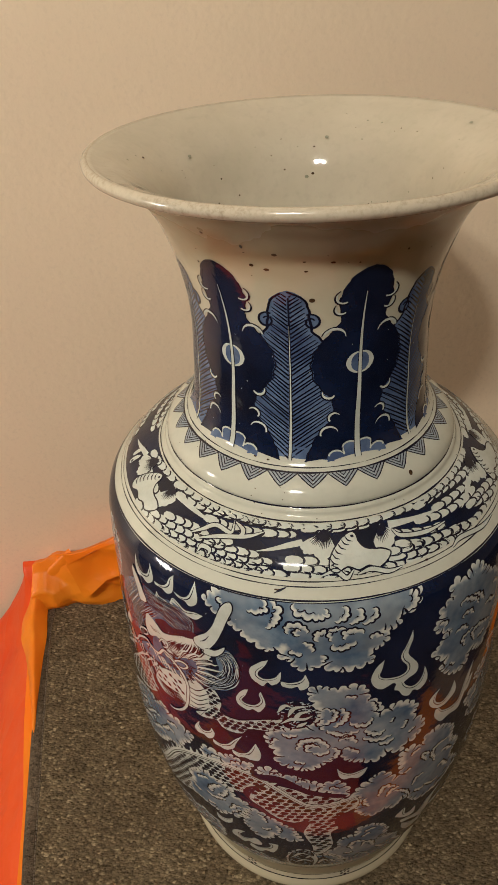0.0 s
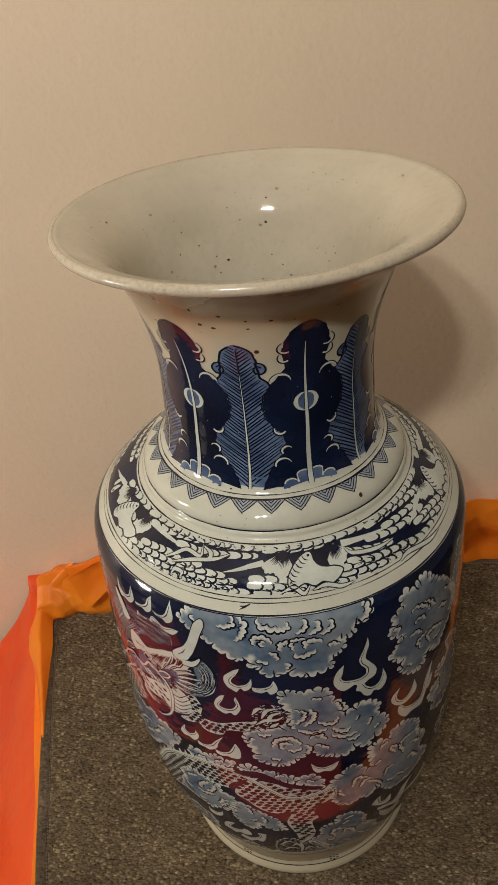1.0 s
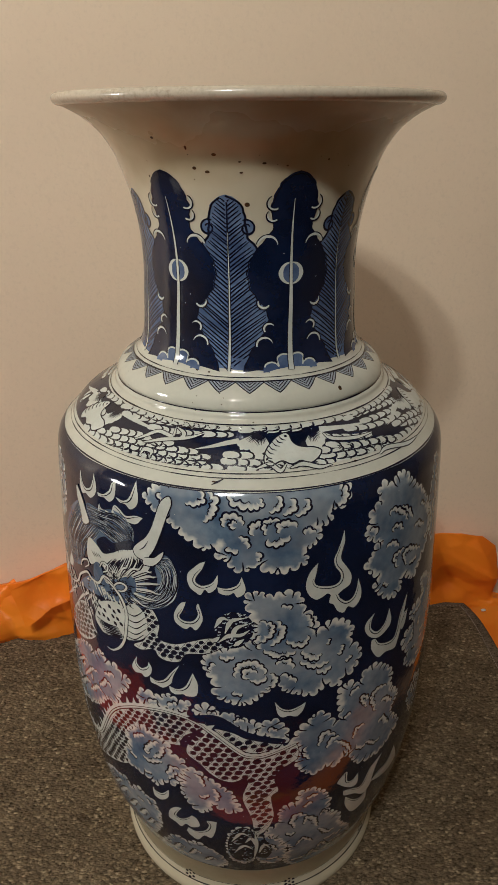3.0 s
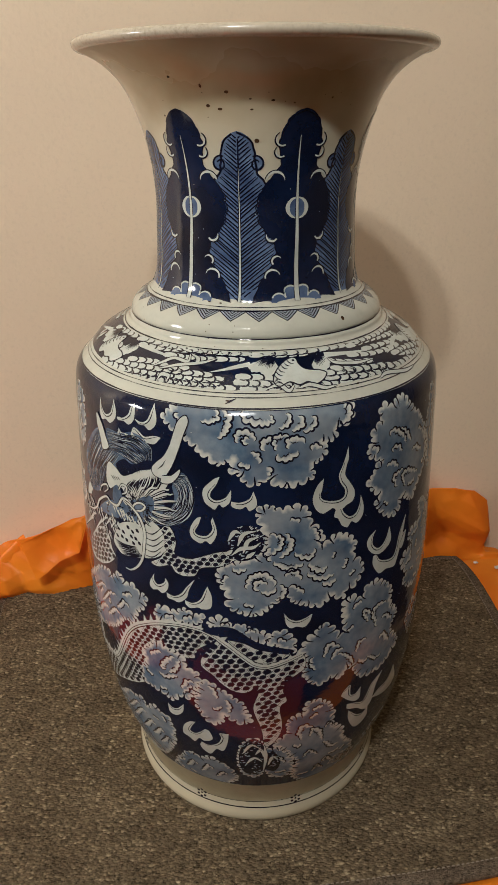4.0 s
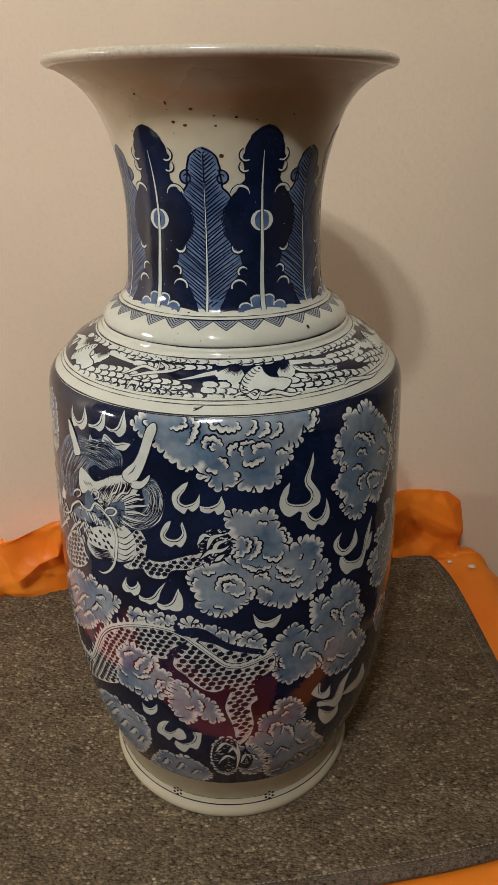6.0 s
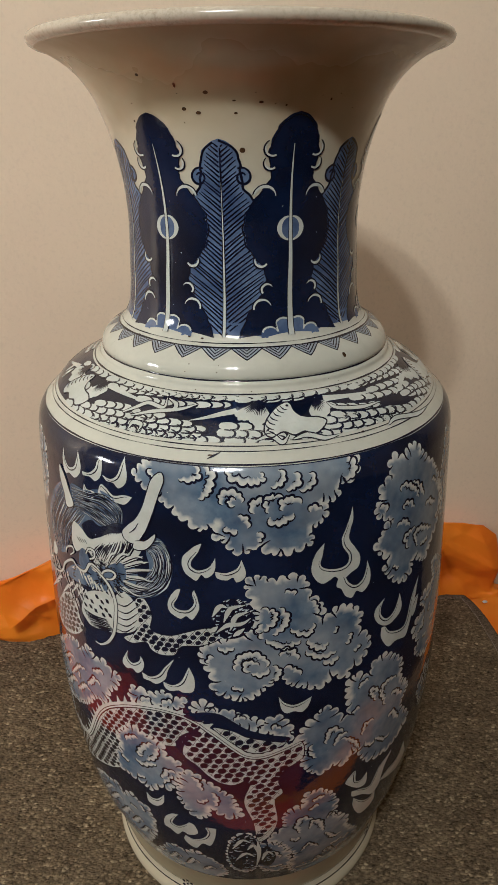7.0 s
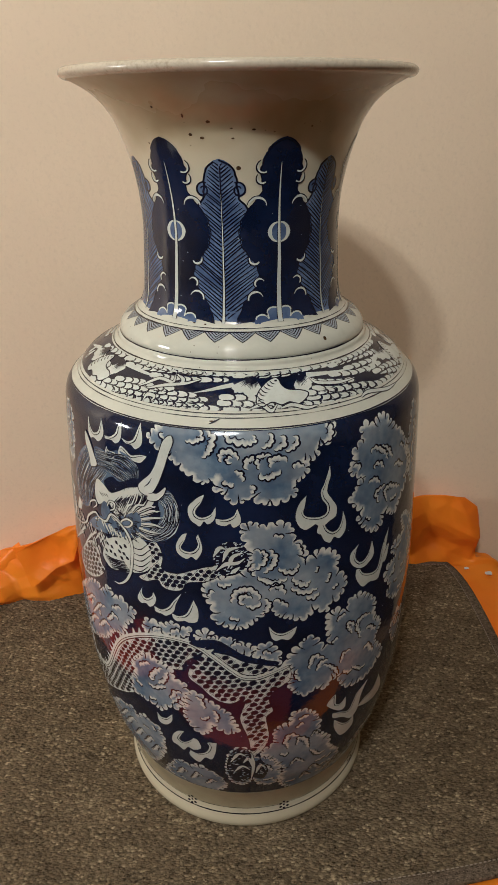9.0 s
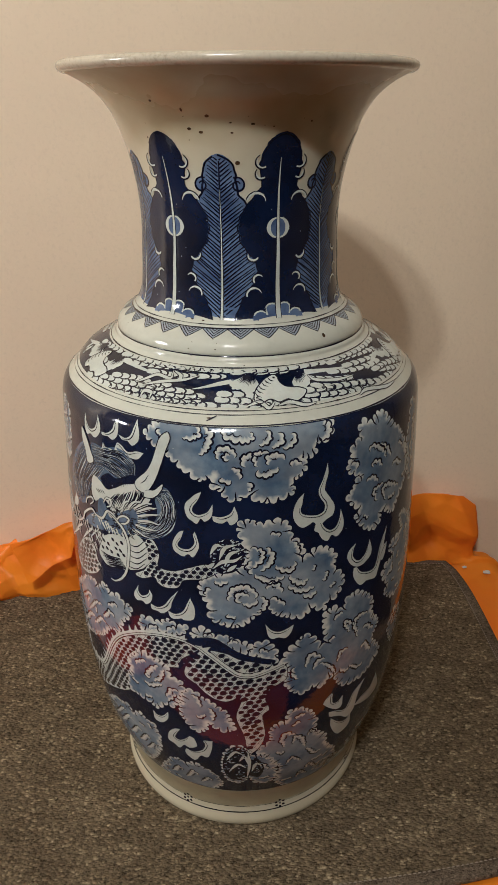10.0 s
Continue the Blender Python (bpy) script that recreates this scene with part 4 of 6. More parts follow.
cloud(28.9, 0.211, [(-16, 25), (-16, 36), (-9, 40), (-1, 35), (4, 43), (12, 45), (23, 38), (31, 27), (30, 18), (40, 4), (36, -3), (34, -11), (46, -28), (40, -36), (33, -41), (24, -44), (12, -43), (1, -37), (-4, -25), (-10, -24), (-14, -32), (-24, -29), (-30, -33), (-40, -28), (-45, -18), (-43, -7), (-47, 4), (-42, 13), (-37, 17), (-32, 22), (-24, 18), (-18, 8), (-14, 12)], (
    [(7, 11), (1, 20), (5, 23), (12, 16)],
    [(16, 2), (10, 17), (17, 23), (26, 20)],
    [(-30, -8), (-29, 2), (-24, 4), (-17, -2)],
    [(-24, -12), (-21, -4), (-14, -4)],
    [(-19, -8), (-11, -11), (-4, -21), (-8, -28)],
    [(-3, -13), (-1, -4), (7, -4)],
    [(9, -23), (18, -31), (25, -29)],
    [(20, -11), (26, -8), (33, -20)],
    [(21, 8), (27, 9), (34, 1)],
    [(-39, -5), (-41, -12), (-36, -18)],
    [(0, -22), (6, -28), (10, -25)],
), 5)
cloud(20.3, 0.103, [(-41, 17), (-32, 25), (-32, 41), (-26, 47), (-21, 47), (-19, 57), (-10, 59), (0, 51), (5, 38), (5, 27), (16, 14), (19, 0), (31, -19), (36, -47), (34, -62), (22, -60), (11, -62), (-3, -59), (-17, -47), (-22, -27), (-19, -15), (-28, -1), (-36, 7)], (
    [(-20, 15), (-24, 27), (-19, 34), (-11, 28)],
    [(-13, 17), (-12, 27), (-4, 22), (-1, 8)],
    [(0, 5), (8, -8), (16, -7)],
    [(-16, -11), (-11, -2), (-2, -12)],
    [(4, -32), (7, -22), (18, -38)],
    [(-2, -44), (0, -31), (8, -43)],
    [(-1, 23), (2, 29), (8, 21)],
    [(-26, 10), (-21, 5), (-19, 10)],
), 6)
cloud(0.8, 0.095, [(-22, 7), (-19, 22), (-12, 30), (-4, 27), (2, 16), (11, 18), (18, 5), (21, -15), (15, -31), (5, -28), (-1, -16), (-7, -28), (-16, -25), (-21, -9)], (
    [(-17, 2), (-16, 16), (-10, 22), (-4, 16)],
    [(-11, 4), (-9, 11), (-4, 6)],
    [(4, -7), (6, 3), (11, 4), (15, -6)],
    [(-16, -10), (-10, -16), (-6, -8)],
), 7)
cloud(-56.1, 0.217, [(-51, -11), (-13, 21), (7, 31), (12, 27), (24, 36), (30, 31), (39, 33), (45, 28), (51, 29), (49, 19), (42, 11), (37, 1), (25, -5), (12, -19), (-5, -28), (-27, -36), (-46, -36), (-49, -23)], (
    [(-8, -6), (6, 10), (17, 13)],
    [(17, 2), (26, 13), (33, 10)],
    [(1, -14), (13, -1), (21, -3)],
    [(25, 18), (34, 24), (37, 21)],
    [(-22, -2), (-6, 12), (2, 11)],
    [(-25, -26), (-6, -8), (3, -7)],
), 8)
cloud(-29.9, 0.181, [(-22, 12), (-13, 23), (-6, 27), (1, 24), (9, 24), (15, 19), (17, 11), (24, 10), (26, 2), (23, -8), (17, -19), (9, -20), (1, -28), (-6, -24), (-15, -23), (-24, -20), (-25, -12), (-20, 3)], (
    [(-1, 3), (-6, 4), (-1, 14), (7, 19)],
    [(2, 1), (9, 6), (12, 17)],
    [(-8, -3), (-2, -6), (9, 0)],
    [(11, -11), (15, -1), (22, -1)],
    [(-15, 12), (-10, 18), (-4, 19)],
    [(12, -16), (17, -11), (20, -5)],
), 9, 4.0)
cloud(-12.4, 0.161, [(-20, 9), (-16, 21), (-9, 22), (-4, 18), (1, 15), (7, 10), (14, 4), (17, -3), (20, -14), (14, -18), (6, -14), (0, -10), (-2, -19), (-10, -22), (-17, -13), (-21, -5)], (
    [(-11, 19), (-6, 16), (-4, 7)],
    [(2, 7), (6, 1), (4, -7)],
    [(-9, -4), (-5, -6), (-1, -1)],
), 10, 4.0)
cloud(-57.1, 0.07, [(-21, 26), (11, 58), (23, 61), (34, 65), (36, 57), (47, 66), (53, 61), (59, 60), (61, 51), (61, 40), (54, 21), (34, -8), (18, -16), (-1, -24), (-52, -67), (-8, 7), (-16, 17)], (
    [(10, 28), (26, 48), (33, 46)],
    [(21, 22), (35, 40), (41, 37)],
    [(33, 22), (45, 37), (49, 33)],
    [(39, 14), (51, 30), (53, 25)],
    [(3, 33), (21, 53), (27, 52)],
), 11)
cloud(-24.3, 0.07, [(-29, -21), (-13, 12), (-3, 23), (3, 18), (12, 24), (21, 17), (27, 11), (31, -8), (19, -22), (6, -24), (-7, -23), (-19, -24)], (
    [(-14, -8), (-5, 9), (-1, 3)],
    [(0, -8), (8, 9), (13, 3)],
    [(13, -11), (20, 2), (24, -3)],
), 12)
cloud(-25.2, 0.238, [(-19, -6), (-16, 3), (-8, 4), (-1, 4), (6, 8), (12, 5), (19, 6), (18, 0), (9, -4), (0, -3), (-9, -8), (-15, -8)], (
    [(-11, -5), (-7, -1), (-2, -1)],
    [(4, -1), (9, 3), (12, 1)],
), 13)
cloud(-7.4, 0.234, [(-22, 3), (-16, 10), (-9, 9), (-4, 3), (3, 5), (12, 0), (18, -1), (22, -7), (15, -10), (5, -5), (-4, -1), (-15, 0)], (
    [(-13, 3), (-10, 6), (-6, 4)],
    [(4, -2), (8, 2), (12, -1)],
), 14)
cloud(4.3, 0.224, [(-11, 0), (-5, 7), (2, 9), (7, 4), (10, -3), (9, -10), (2, -6), (-4, -3)], (
    [(-3, 0), (0, 3), (4, 0)],
), 15)


def round_cloud(theta, z, wide, high, seed, level=2.0):
    """A plain cloud of the same kind, for the sides and the back."""
    rnd = random.Random(seed)
    a = np.linspace(0, 2 * math.pi, 17)[:-1]
    k = [rnd.uniform(0.75, 1.1) for _ in a]
    hooks = []
    for _ in range(5):
        x, y, s = rnd.uniform(-0.5, 0.5) * wide, rnd.uniform(-0.5, 0.5) * high, rnd.uniform(0, 6.28)
        hooks.append([(x + 5 * math.cos(s + g), y + 5 * math.sin(s + g)) for g in (0, 1.1, 2.2, 3.2)])
    return cloud(theta, z, [(wide * r * math.cos(b), high * r * math.sin(b)) for r, b in zip(k, a)], hooks, seed, level)


for row in ((-68, 0.362, 13, 24, 61), (-73, 0.300, 13, 18, 62), (-70, 0.180, 16, 22, 63), (-66, 0.100, 18, 16, 64), (62, 0.352, 11, 34, 65), (68, 0.270, 12, 24, 66), (57, 0.190, 12, 18, 67), (49, 0.080, 15, 14, 68), (33, 0.066, 13, 9, 69)):
    round_cloud(*row)
for i in range(14):
    round_cloud(92 + 24 * (i % 7) + 5 * math.sin(i), 0.33 - 0.17 * (i // 7) + 0.03 * math.cos(i * 2.1), 28, 26, 40 + i)


# flames: curved tongues, white on the dark ground
def flame(theta, z, hollow, under):
    """A tongue with two tips: the edge of its hollow from tip to tip, and the way back beneath."""
    top = smooth_line(hollow, 5)
    loop = np.vstack([top, smooth_line([hollow[-1], *under, hollow[0]], 5)[1:-1]])
    ob = patch("flame", CREAM, 3.0, theta, z, [loop], vase, 5.0, "cream white flame tongue")
    d = np.gradient(top, axis=0)
    d /= np.maximum(1e-9, np.hypot(*d.T))[:, None]
    t = np.sin(np.pi * np.linspace(0, 1, len(top)))[:, None]
    side = -1 if area_of(loop) < 0 else 1
    inner = top + side * np.stack([-d[:, 1], d[:, 0]], -1) * (0.3 + 1.3 * t)
    cut = max(1, len(inner) // 7)
    brush("flame_line", LINE, 3.6, theta, z, [(inner[cut:-cut], 0.25, 0.75, 0.25)], ob)


flame(-12.9, 0.339, [(2.2, 11.9), (-0.1, 6.1), (-3.5, 1), (-4, -2.7), (-1, -4.9), (2.7, -4.2), (6.4, -1.8), (9.4, 3.6)], [(9.3, -2.4), (7.8, -6.6), (4.1, -9.4), (1.5, -7.5), (-1.2, -11.5), (-4.5, -9.8), (-7.5, -7.3), (-9.2, -2.2), (-8.4, 2.8), (-4.9, 6.8), (-1.5, 10)])
flame(-5.8, 0.335, [(-8.1, -0.9), (-3.7, -1.5), (0.3, -0.5), (3.9, 1.9), (6.1, 6.8)], [(8.3, -0.1), (7.5, -4.6), (3.5, -7.1), (1.4, -4.2), (-1.6, -5.9), (-5.2, -5.7), (-7.7, -4.2)])
flame(-16.8, 0.311, [(-0.9, 10), (-3, 3.7), (-5.5, -1.4), (-2.8, -3.9), (1.9, -3.7), (5, -1.1), (6.6, 2.5), (5.6, 7.4), (6.8, 10.5)], [(8.9, 3.6), (9.2, -2.3), (5.3, -9.3), (1.8, -7.6), (-1.4, -9.8), (-4.9, -8.7), (-8.1, -6.2), (-9.1, -1.6), (-7.3, 3.8), (-4, 8.6)])
flame(18.5, 0.344, [(-7.7, 3.4), (-8.8, -4.1), (-9.9, -8.8), (-7.9, -12), (-2.6, -13.9), (3.2, -14.3), (7, -12.2), (7.2, -7.3), (3.7, -1.6), (2.7, 3.9), (5, 9.5), (7.3, 16.1), (8.8, 22.2)], [(9.5, 14.5), (8, 8.8), (7.3, 2.9), (11, -3.2), (14.8, -10), (14.1, -16.6), (8.9, -19.4), (3.5, -22.8), (-0.8, -19.3), (-4.1, -20.7), (-8.1, -22), (-12.1, -19.2), (-14.9, -13.3), (-14.6, -7.2), (-12, -1.1)])
flame(23.2, 0.319, [(-10.2, 4.9), (-6.4, 4.4), (-3.7, -0.1), (0.8, -3.4), (5.3, -1.7), (7.8, 4.1), (8.5, 10.7)], [(11.2, 1.8), (10.6, -5.4), (6.1, -9.7), (1.8, -7.6), (-1.2, -11.1), (-5.6, -8.6), (-8.4, -3.2), (-11.4, -0.8)])
flame(34.4, 0.288, [(-4, 10.2), (-6.5, 5.6), (-6.7, -0.2), (-2.6, -5), (1.9, -5), (6.3, -0.8), (9.4, 7.7)], [(11.9, -0.8), (11, -6), (6.9, -8.9), (2.2, -10.7), (-3, -10), (-8.6, -5.9), (-11.9, 0.3), (-10.6, 5.8)])
flame(39.2, 0.279, [(-17.6, -1.3), (-14.3, -2.1), (-10.6, -7), (-2.5, -10.5), (4, -10.2), (7, -4.4), (9.2, 4.1), (12.9, 11.8), (17.6, 19.1)], [(15.6, 8.3), (13.2, -0.1), (11, -8.7), (8.6, -14.8), (5.4, -19.6), (-3.9, -17.6), (-9.9, -18.8), (-14.2, -15), (-17.9, -7.7)])
flame(45.0, 0.277, [(-4.6, -2.8), (-0.7, 5), (4.7, 7.2)], [(2.3, -2.3), (-1.2, -6.3)])
flame(-48.0, 0.38, [(-8.9, 5.6), (-6.1, -1.2), (-2.2, -4.1), (3.2, -1.6), (5.6, 4.1), (5.7, 8.4)], [(9.4, 1.3), (8, -4.7), (2.9, -9), (-2.3, -7.7), (-6.6, -9.1), (-9.3, -4.2)])
flame(-40.2, 0.383, [(-8.3, -5.4), (-2.6, -4.7), (2.7, -0.6), (4.1, 3.9), (7, 7.5)], [(8.1, 0.6), (6.8, -4.7), (2.6, -8.1), (-1.7, -6.8), (-7.2, -7.5)])
flame(-33.2, 0.384, [(-8.5, -3.8), (-2.8, -4.8), (1.8, -1.9), (4.2, 4.1), (5.1, 9.5)], [(8.5, 1.2), (7.9, -4.8), (3, -8.9), (-0.6, -6.6), (-5.3, -6.5)])
flame(-41.6, 0.366, [(-3.5, 4.5), (-1.4, 1.8), (2.5, 2.1), (5.2, 2)], [(3.3, -2.5), (-2.3, -3.7), (-5, -0.8)])
flame(-33.3, 0.37, [(-12.2, -1.2), (-9.5, 4.2), (-5.1, 2.9), (-0.5, 0), (6.7, 2), (12.3, 2)], [(7.4, -3.3), (1.6, -3.8), (-5.4, -2.7), (-10.3, -4)])
flame(-30.8, 0.261, [(-3.4, 7.2), (-3.7, 1.9), (-0.4, -0.8), (4.5, 2.3), (6, 6.5)], [(8.2, 2), (6.5, -3.8), (2.6, -7), (-0.7, -5.2), (-5.2, -6.3), (-7.9, -2.1)])
flame(-23.8, 0.261, [(-11.1, -5.2), (-5.6, -6.4), (0.2, -2.9), (4.8, 3.9), (10.8, 11.2)], [(6.4, 1.5), (4.5, -5.1), (-1.4, -10.5), (-5.8, -9.8), (-10.3, -9.3)])
flame(-18.6, 0.258, [(-9.9, -4.4), (-4.4, -5.4), (1.1, -1.8), (4.6, 5.4), (6.7, 10.4)], [(9.8, 2), (8.8, -7.1), (2.6, -9.2), (-0.3, -8.3), (-5.8, -10), (-9.2, -8)])
flame(9.0, 0.241, [(-10.2, 7.4), (-6.2, 2.1), (-0.9, -0.2), (4.8, 1.2), (10.1, 4)], [(8.2, -2.4), (4.2, -6.6), (-0.8, -5.1), (-5.3, -5.9), (-8.5, -2)])
flame(-28.4, 0.144, [(-7.1, 3.5), (-3.9, -0), (1.4, 1.4), (7.2, 8.6)], [(5.7, -0.6), (-0.8, -7.8), (-6.9, -6.3)])
flame(-22.1, 0.123, [(0.1, 12.7), (-3.5, 6.3), (-5.6, 0.2), (-2, -1.8), (3.2, 1.9), (7.5, 7.2)], [(11, 4.8), (12.4, -4.3), (5.9, -9), (1.3, -7.1), (-3.3, -13.1), (-7.8, -9.2), (-12.5, -6.4), (-10.6, 4.3), (-4.9, 11.3)])
flame(-16.5, 0.113, [(-10.5, -0.9), (-4.5, -3.2), (2.9, 1.7), (6.2, 9.4), (5.2, 15.1), (12.4, 15.9)], [(10.7, 3.7), (6.8, -7.4), (1.3, -6.6), (-4.2, -15.2), (-9.6, -11.7), (-12, -6.3)])
flame(28.2, 0.155, [(-9.8, 2), (-7.7, 6.5), (-2.4, 10.6), (-1.5, 3.9), (-0.3, -1.2), (4.4, -2.6), (8.9, 2.3)], [(9.6, -9.8), (4.6, -11.2), (-3, -5.5)])
flame(34.4, 0.143, [(-18, 1.3), (-10.3, -1.3), (-1.1, -5.4), (2.6, 1.4), (6.2, 10), (17.9, 17.6)], [(12.6, 5.5), (11.4, -4.9), (10.3, -14.4), (3.8, -18.6), (-6.3, -10), (-16.4, -5)])
flame(45.9, 0.139, [(-17.4, -5.6), (-10.1, -0.4), (1.5, 1.8), (7.6, 13.9)], [(17.5, -8.3), (8.6, -14.4), (-5.2, -11.1)])
flame(33.4, 0.121, [(-12.4, 14.3), (-1.9, 3.1), (6.3, 0.6), (9.3, 7.6)], [(12.1, -8.5), (4.3, -15), (-2.9, -11.7), (-10.9, 3.6)])
flame(-62.2, 0.309, [(3.9, 8.5), (6.2, 2.1), (2.3, -6.4)], [(-6.1, -8.6), (-2.8, -0.3)])


# scaled ribbon that winds between the clouds
def scale_area(theta, z, outline, level, pitch=8.2, turn=0.0, fringe=(), label="white ribbon covered with dark scale marks"):
    """A white shape netted with fine lines, a dark drop in every mesh, and a spiky fringe along part of its edge."""
    loop = smooth_line(outline, 5, closed=True)
    ob = patch("scaled_ribbon", CREAM, level, theta, z, [loop], vase, 4.0, label)
    rnd = random.Random(len(outline))
    (x0, y0), (x1, y1) = loop.min(0) - pitch, loop.max(0) + pitch
    size = max(x1 - x0, y1 - y0)
    c, s = math.cos(radians(turn)), math.sin(radians(turn))
    mid = np.array(((x0 + x1) / 2, (y0 + y1) / 2))
    high = 0.62 * pitch
    spots = []
    n = int(size / high) + 2
    for j in range(-n, n + 1):
        for i in range(-n, n + 1):
            q = np.array(((i + 0.5 * (j % 2)) * pitch, j * high))
            q = q + (0.35 * math.sin(j * 0.8 + i * 0.5), 0.35 * math.sin(i * 0.9))
            spots.append(mid + (q[0] * c - q[1] * s, q[0] * s + q[1] * c))
    spots = np.array(spots)
    keep = inside(loop, spots)
    spots = spots[keep]
    spots = spots[to_edge(loop, spots) > 1.7]
    dv, df = [], []
    for m in spots:
        k = len(dv)
        e = rnd.uniform(1.0, 1.35) * pitch / 5.7
        dv.append(m)
        dv += [m + (2.0 * e * math.cos(a) * (1.0 if math.cos(a) > 0 else 0.8), 1.55 * e * math.sin(a) + 0.35 * e * math.cos(a)) for a in np.linspace(0, 2 * math.pi, 10)[:-1]]
        df += [(k, k + 1 + j, k + 1 + (j + 1) % 9) for j in range(9)]
    t, h = place(theta, z, np.array(dv))
    tagged(decal("scale_mark", LINE, level + 0.7, t, h, df, ob), "dark blue drops of the scales", kind="stuff")
    lines = []
    for g in (-1, 1):
        way = np.array((0.5 * pitch, g * high))
        length = np.hypot(*way)
        way = way / length
        way = np.array((way[0] * c - way[1] * s, way[0] * s + way[1] * c))
        side = np.array((-way[1], way[0]))
        gap = pitch * high / length
        for j in range(-n, n + 1):
            u = np.arange(-size, size, 1.5)
            p = mid + (0.5 + j) * gap * side * 1.0 + u[:, None] * way
            p = p + 0.3 * np.sin(p[:, ::-1] * 0.25)
            ok = inside(loop, p)
            run = []
            for q, hit in list(zip(p, ok)) + [(None, False)]:
                if hit:
                    run.append(q)
                else:
                    if len(run) > 2:
                        lines.append((np.array(run), 0.28, 0.28))
                    run = []
    lines.append((np.vstack([loop, loop[:1]]), 0.6, 0.6))
    v, f = ribbon(lines)
    t, h = place(theta, z, v)
    tagged(decal("ribbon_line", LINE, level + 0.4, t, h, f, ob), "fine dark blue net of lines", kind="stuff")
    if fringe:
        edge = smooth_line(fringe, 8)
        d = np.gradient(edge, axis=0)
        d /= np.hypot(*d.T)[:, None]
        nrm = np.stack([-d[:, 1], d[:, 0]], -1)
        brush("spine_ground", CREAM, level + 1.0, theta, z, [(edge + nrm * 1.2, 4.2, 4.6, 3.4)], ob)
        brush("spine_line", LINE, level + 1.2, theta, z, [(edge - nrm * 0.8, 0.7, 0.8, 0.6), (edge + nrm * 1.0, 0.4, 0.5, 0.4)], ob)
        far = np.concatenate([[0], np.cumsum(np.hypot(*np.diff(edge, axis=0).T))])
        sv, sf = [], []
        for u in np.arange(3, far[-1], 6.5):
            k = int(np.searchsorted(far, u))
            b, q, w = edge[k], nrm[k], d[k]
            h = rnd.uniform(3.0, 6.5)
            sf.append((len(sv), len(sv) + 1, len(sv) + 2))
            sv += [b + q * 2.2 - w * 2.4, b + q * (h + 2.2) + w * 1.8, b + q * 2.2 + w * 2.2]
        t, h = place(theta, z, np.array(sv))
        tagged(decal("ribbon_spike", CREAM, level - 0.3, t, h, sf, ob), "small white spikes along the ribbon", kind="stuff")
    return ob


scale_area(-43.6, 0.175, [(-73, -18), (-49, -17), (-25, -13), (-1, 28), (19, 45), (42, 54), (62, 55), (74, 50), (68, 43), (63, 34), (59, 29), (40, 25), (20, 20), (12, -14), (-24, -37), (-61, -55), (-67, -37)], 2.2, 6.4, 8, [(-73, -18), (-48, -17), (-25, -12), (-1, 28), (19, 45), (42, 54), (62, 55), (75, 50)])
scale_area(-3.6, 0.169, [(-34, 46), (-25, 55), (-16, 48), (-6, 39), (2, 33), (12, 31), (24, 35), (36, 41), (38, 29), (33, 24), (25, 18), (22, 9), (25, -2), (20, -9), (22, -31), (17, -48), (9, -54), (6, -32), (0, -9), (4, 9), (-5, 7), (-15, 9), (-23, 15), (-29, 22), (-38, 29), (-37, 37)], 2.2, 7.0, 8, [(-26, 56), (-16, 48), (-6, 39), (2, 33), (12, 32), (24, 36), (36, 41)])
scale_area(-1.9, 0.215, [(-22, 10), (-10, 8), (-1, 3), (11, 0), (22, -3), (16, -7), (7, -10), (-1, -9), (-9, -3), (-17, 4)], 2.4, 6.6, 8)
scale_area(-20.2, 0.291, [(-18, 19), (-13, 15), (-11, 7), (-12, -2), (-1, -3), (11, 2), (22, 6), (32, 5), (30, 0), (20, -6), (7, -9), (2, -16), (-7, -18), (-13, -16), (-16, -12), (-26, -16), (-32, -14), (-23, -7), (-22, 2), (-25, 10)], 2.6, 5.3, 4)
scale_area(-56.6, 0.266, [(-7, 10), (8, 19), (15, 14), (18, 5), (22, 0), (13, -10), (-2, -18), (-17, -19), (-22, -9)], 2.2, 6.0, 20)
for th, z, pts in ((-5.1, 0.224, [(-32, 7), (-20, 12), (-10, 12), (-2, 7), (6, 1), (18, -4), (32, -8), (30, -12), (17, -9), (5, -5), (-4, 1), (-14, 4), (-25, 4)]), (-11.2, 0.198, [(-6, 26), (-13, 21), (-20, 15), (-23, 6), (-19, -2), (-12, -10), (-5, -19), (3, -24), (13, -26), (21, -21), (23, -14), (14, -21), (4, -20), (-4, -14), (-10, -7), (-18, 0), (-17, 9), (-11, 18)])):
    patch("fold", COBALT, 3.7, th, z, [smooth_line(pts, 4, closed=True)], vase, 4, "dark blue fold")


# curling plume with long hair strokes
PLUME = (-36.5, 0.337)


def comb(n, seed, spread, widths, *lines):
    """Strokes that run side by side through a few cross lines."""
    rnd = random.Random(seed)
    out = []
    for k in range(n):
        t = k / (n - 1)
        p = [np.array(q[0]) * (1 - t) + np.array(q[1]) * t + np.array((rnd.uniform(-1, 1), rnd.uniform(-1, 1))) * spread for q in lines]
        out.append((smooth_line(p, 6), *widths))
    return out


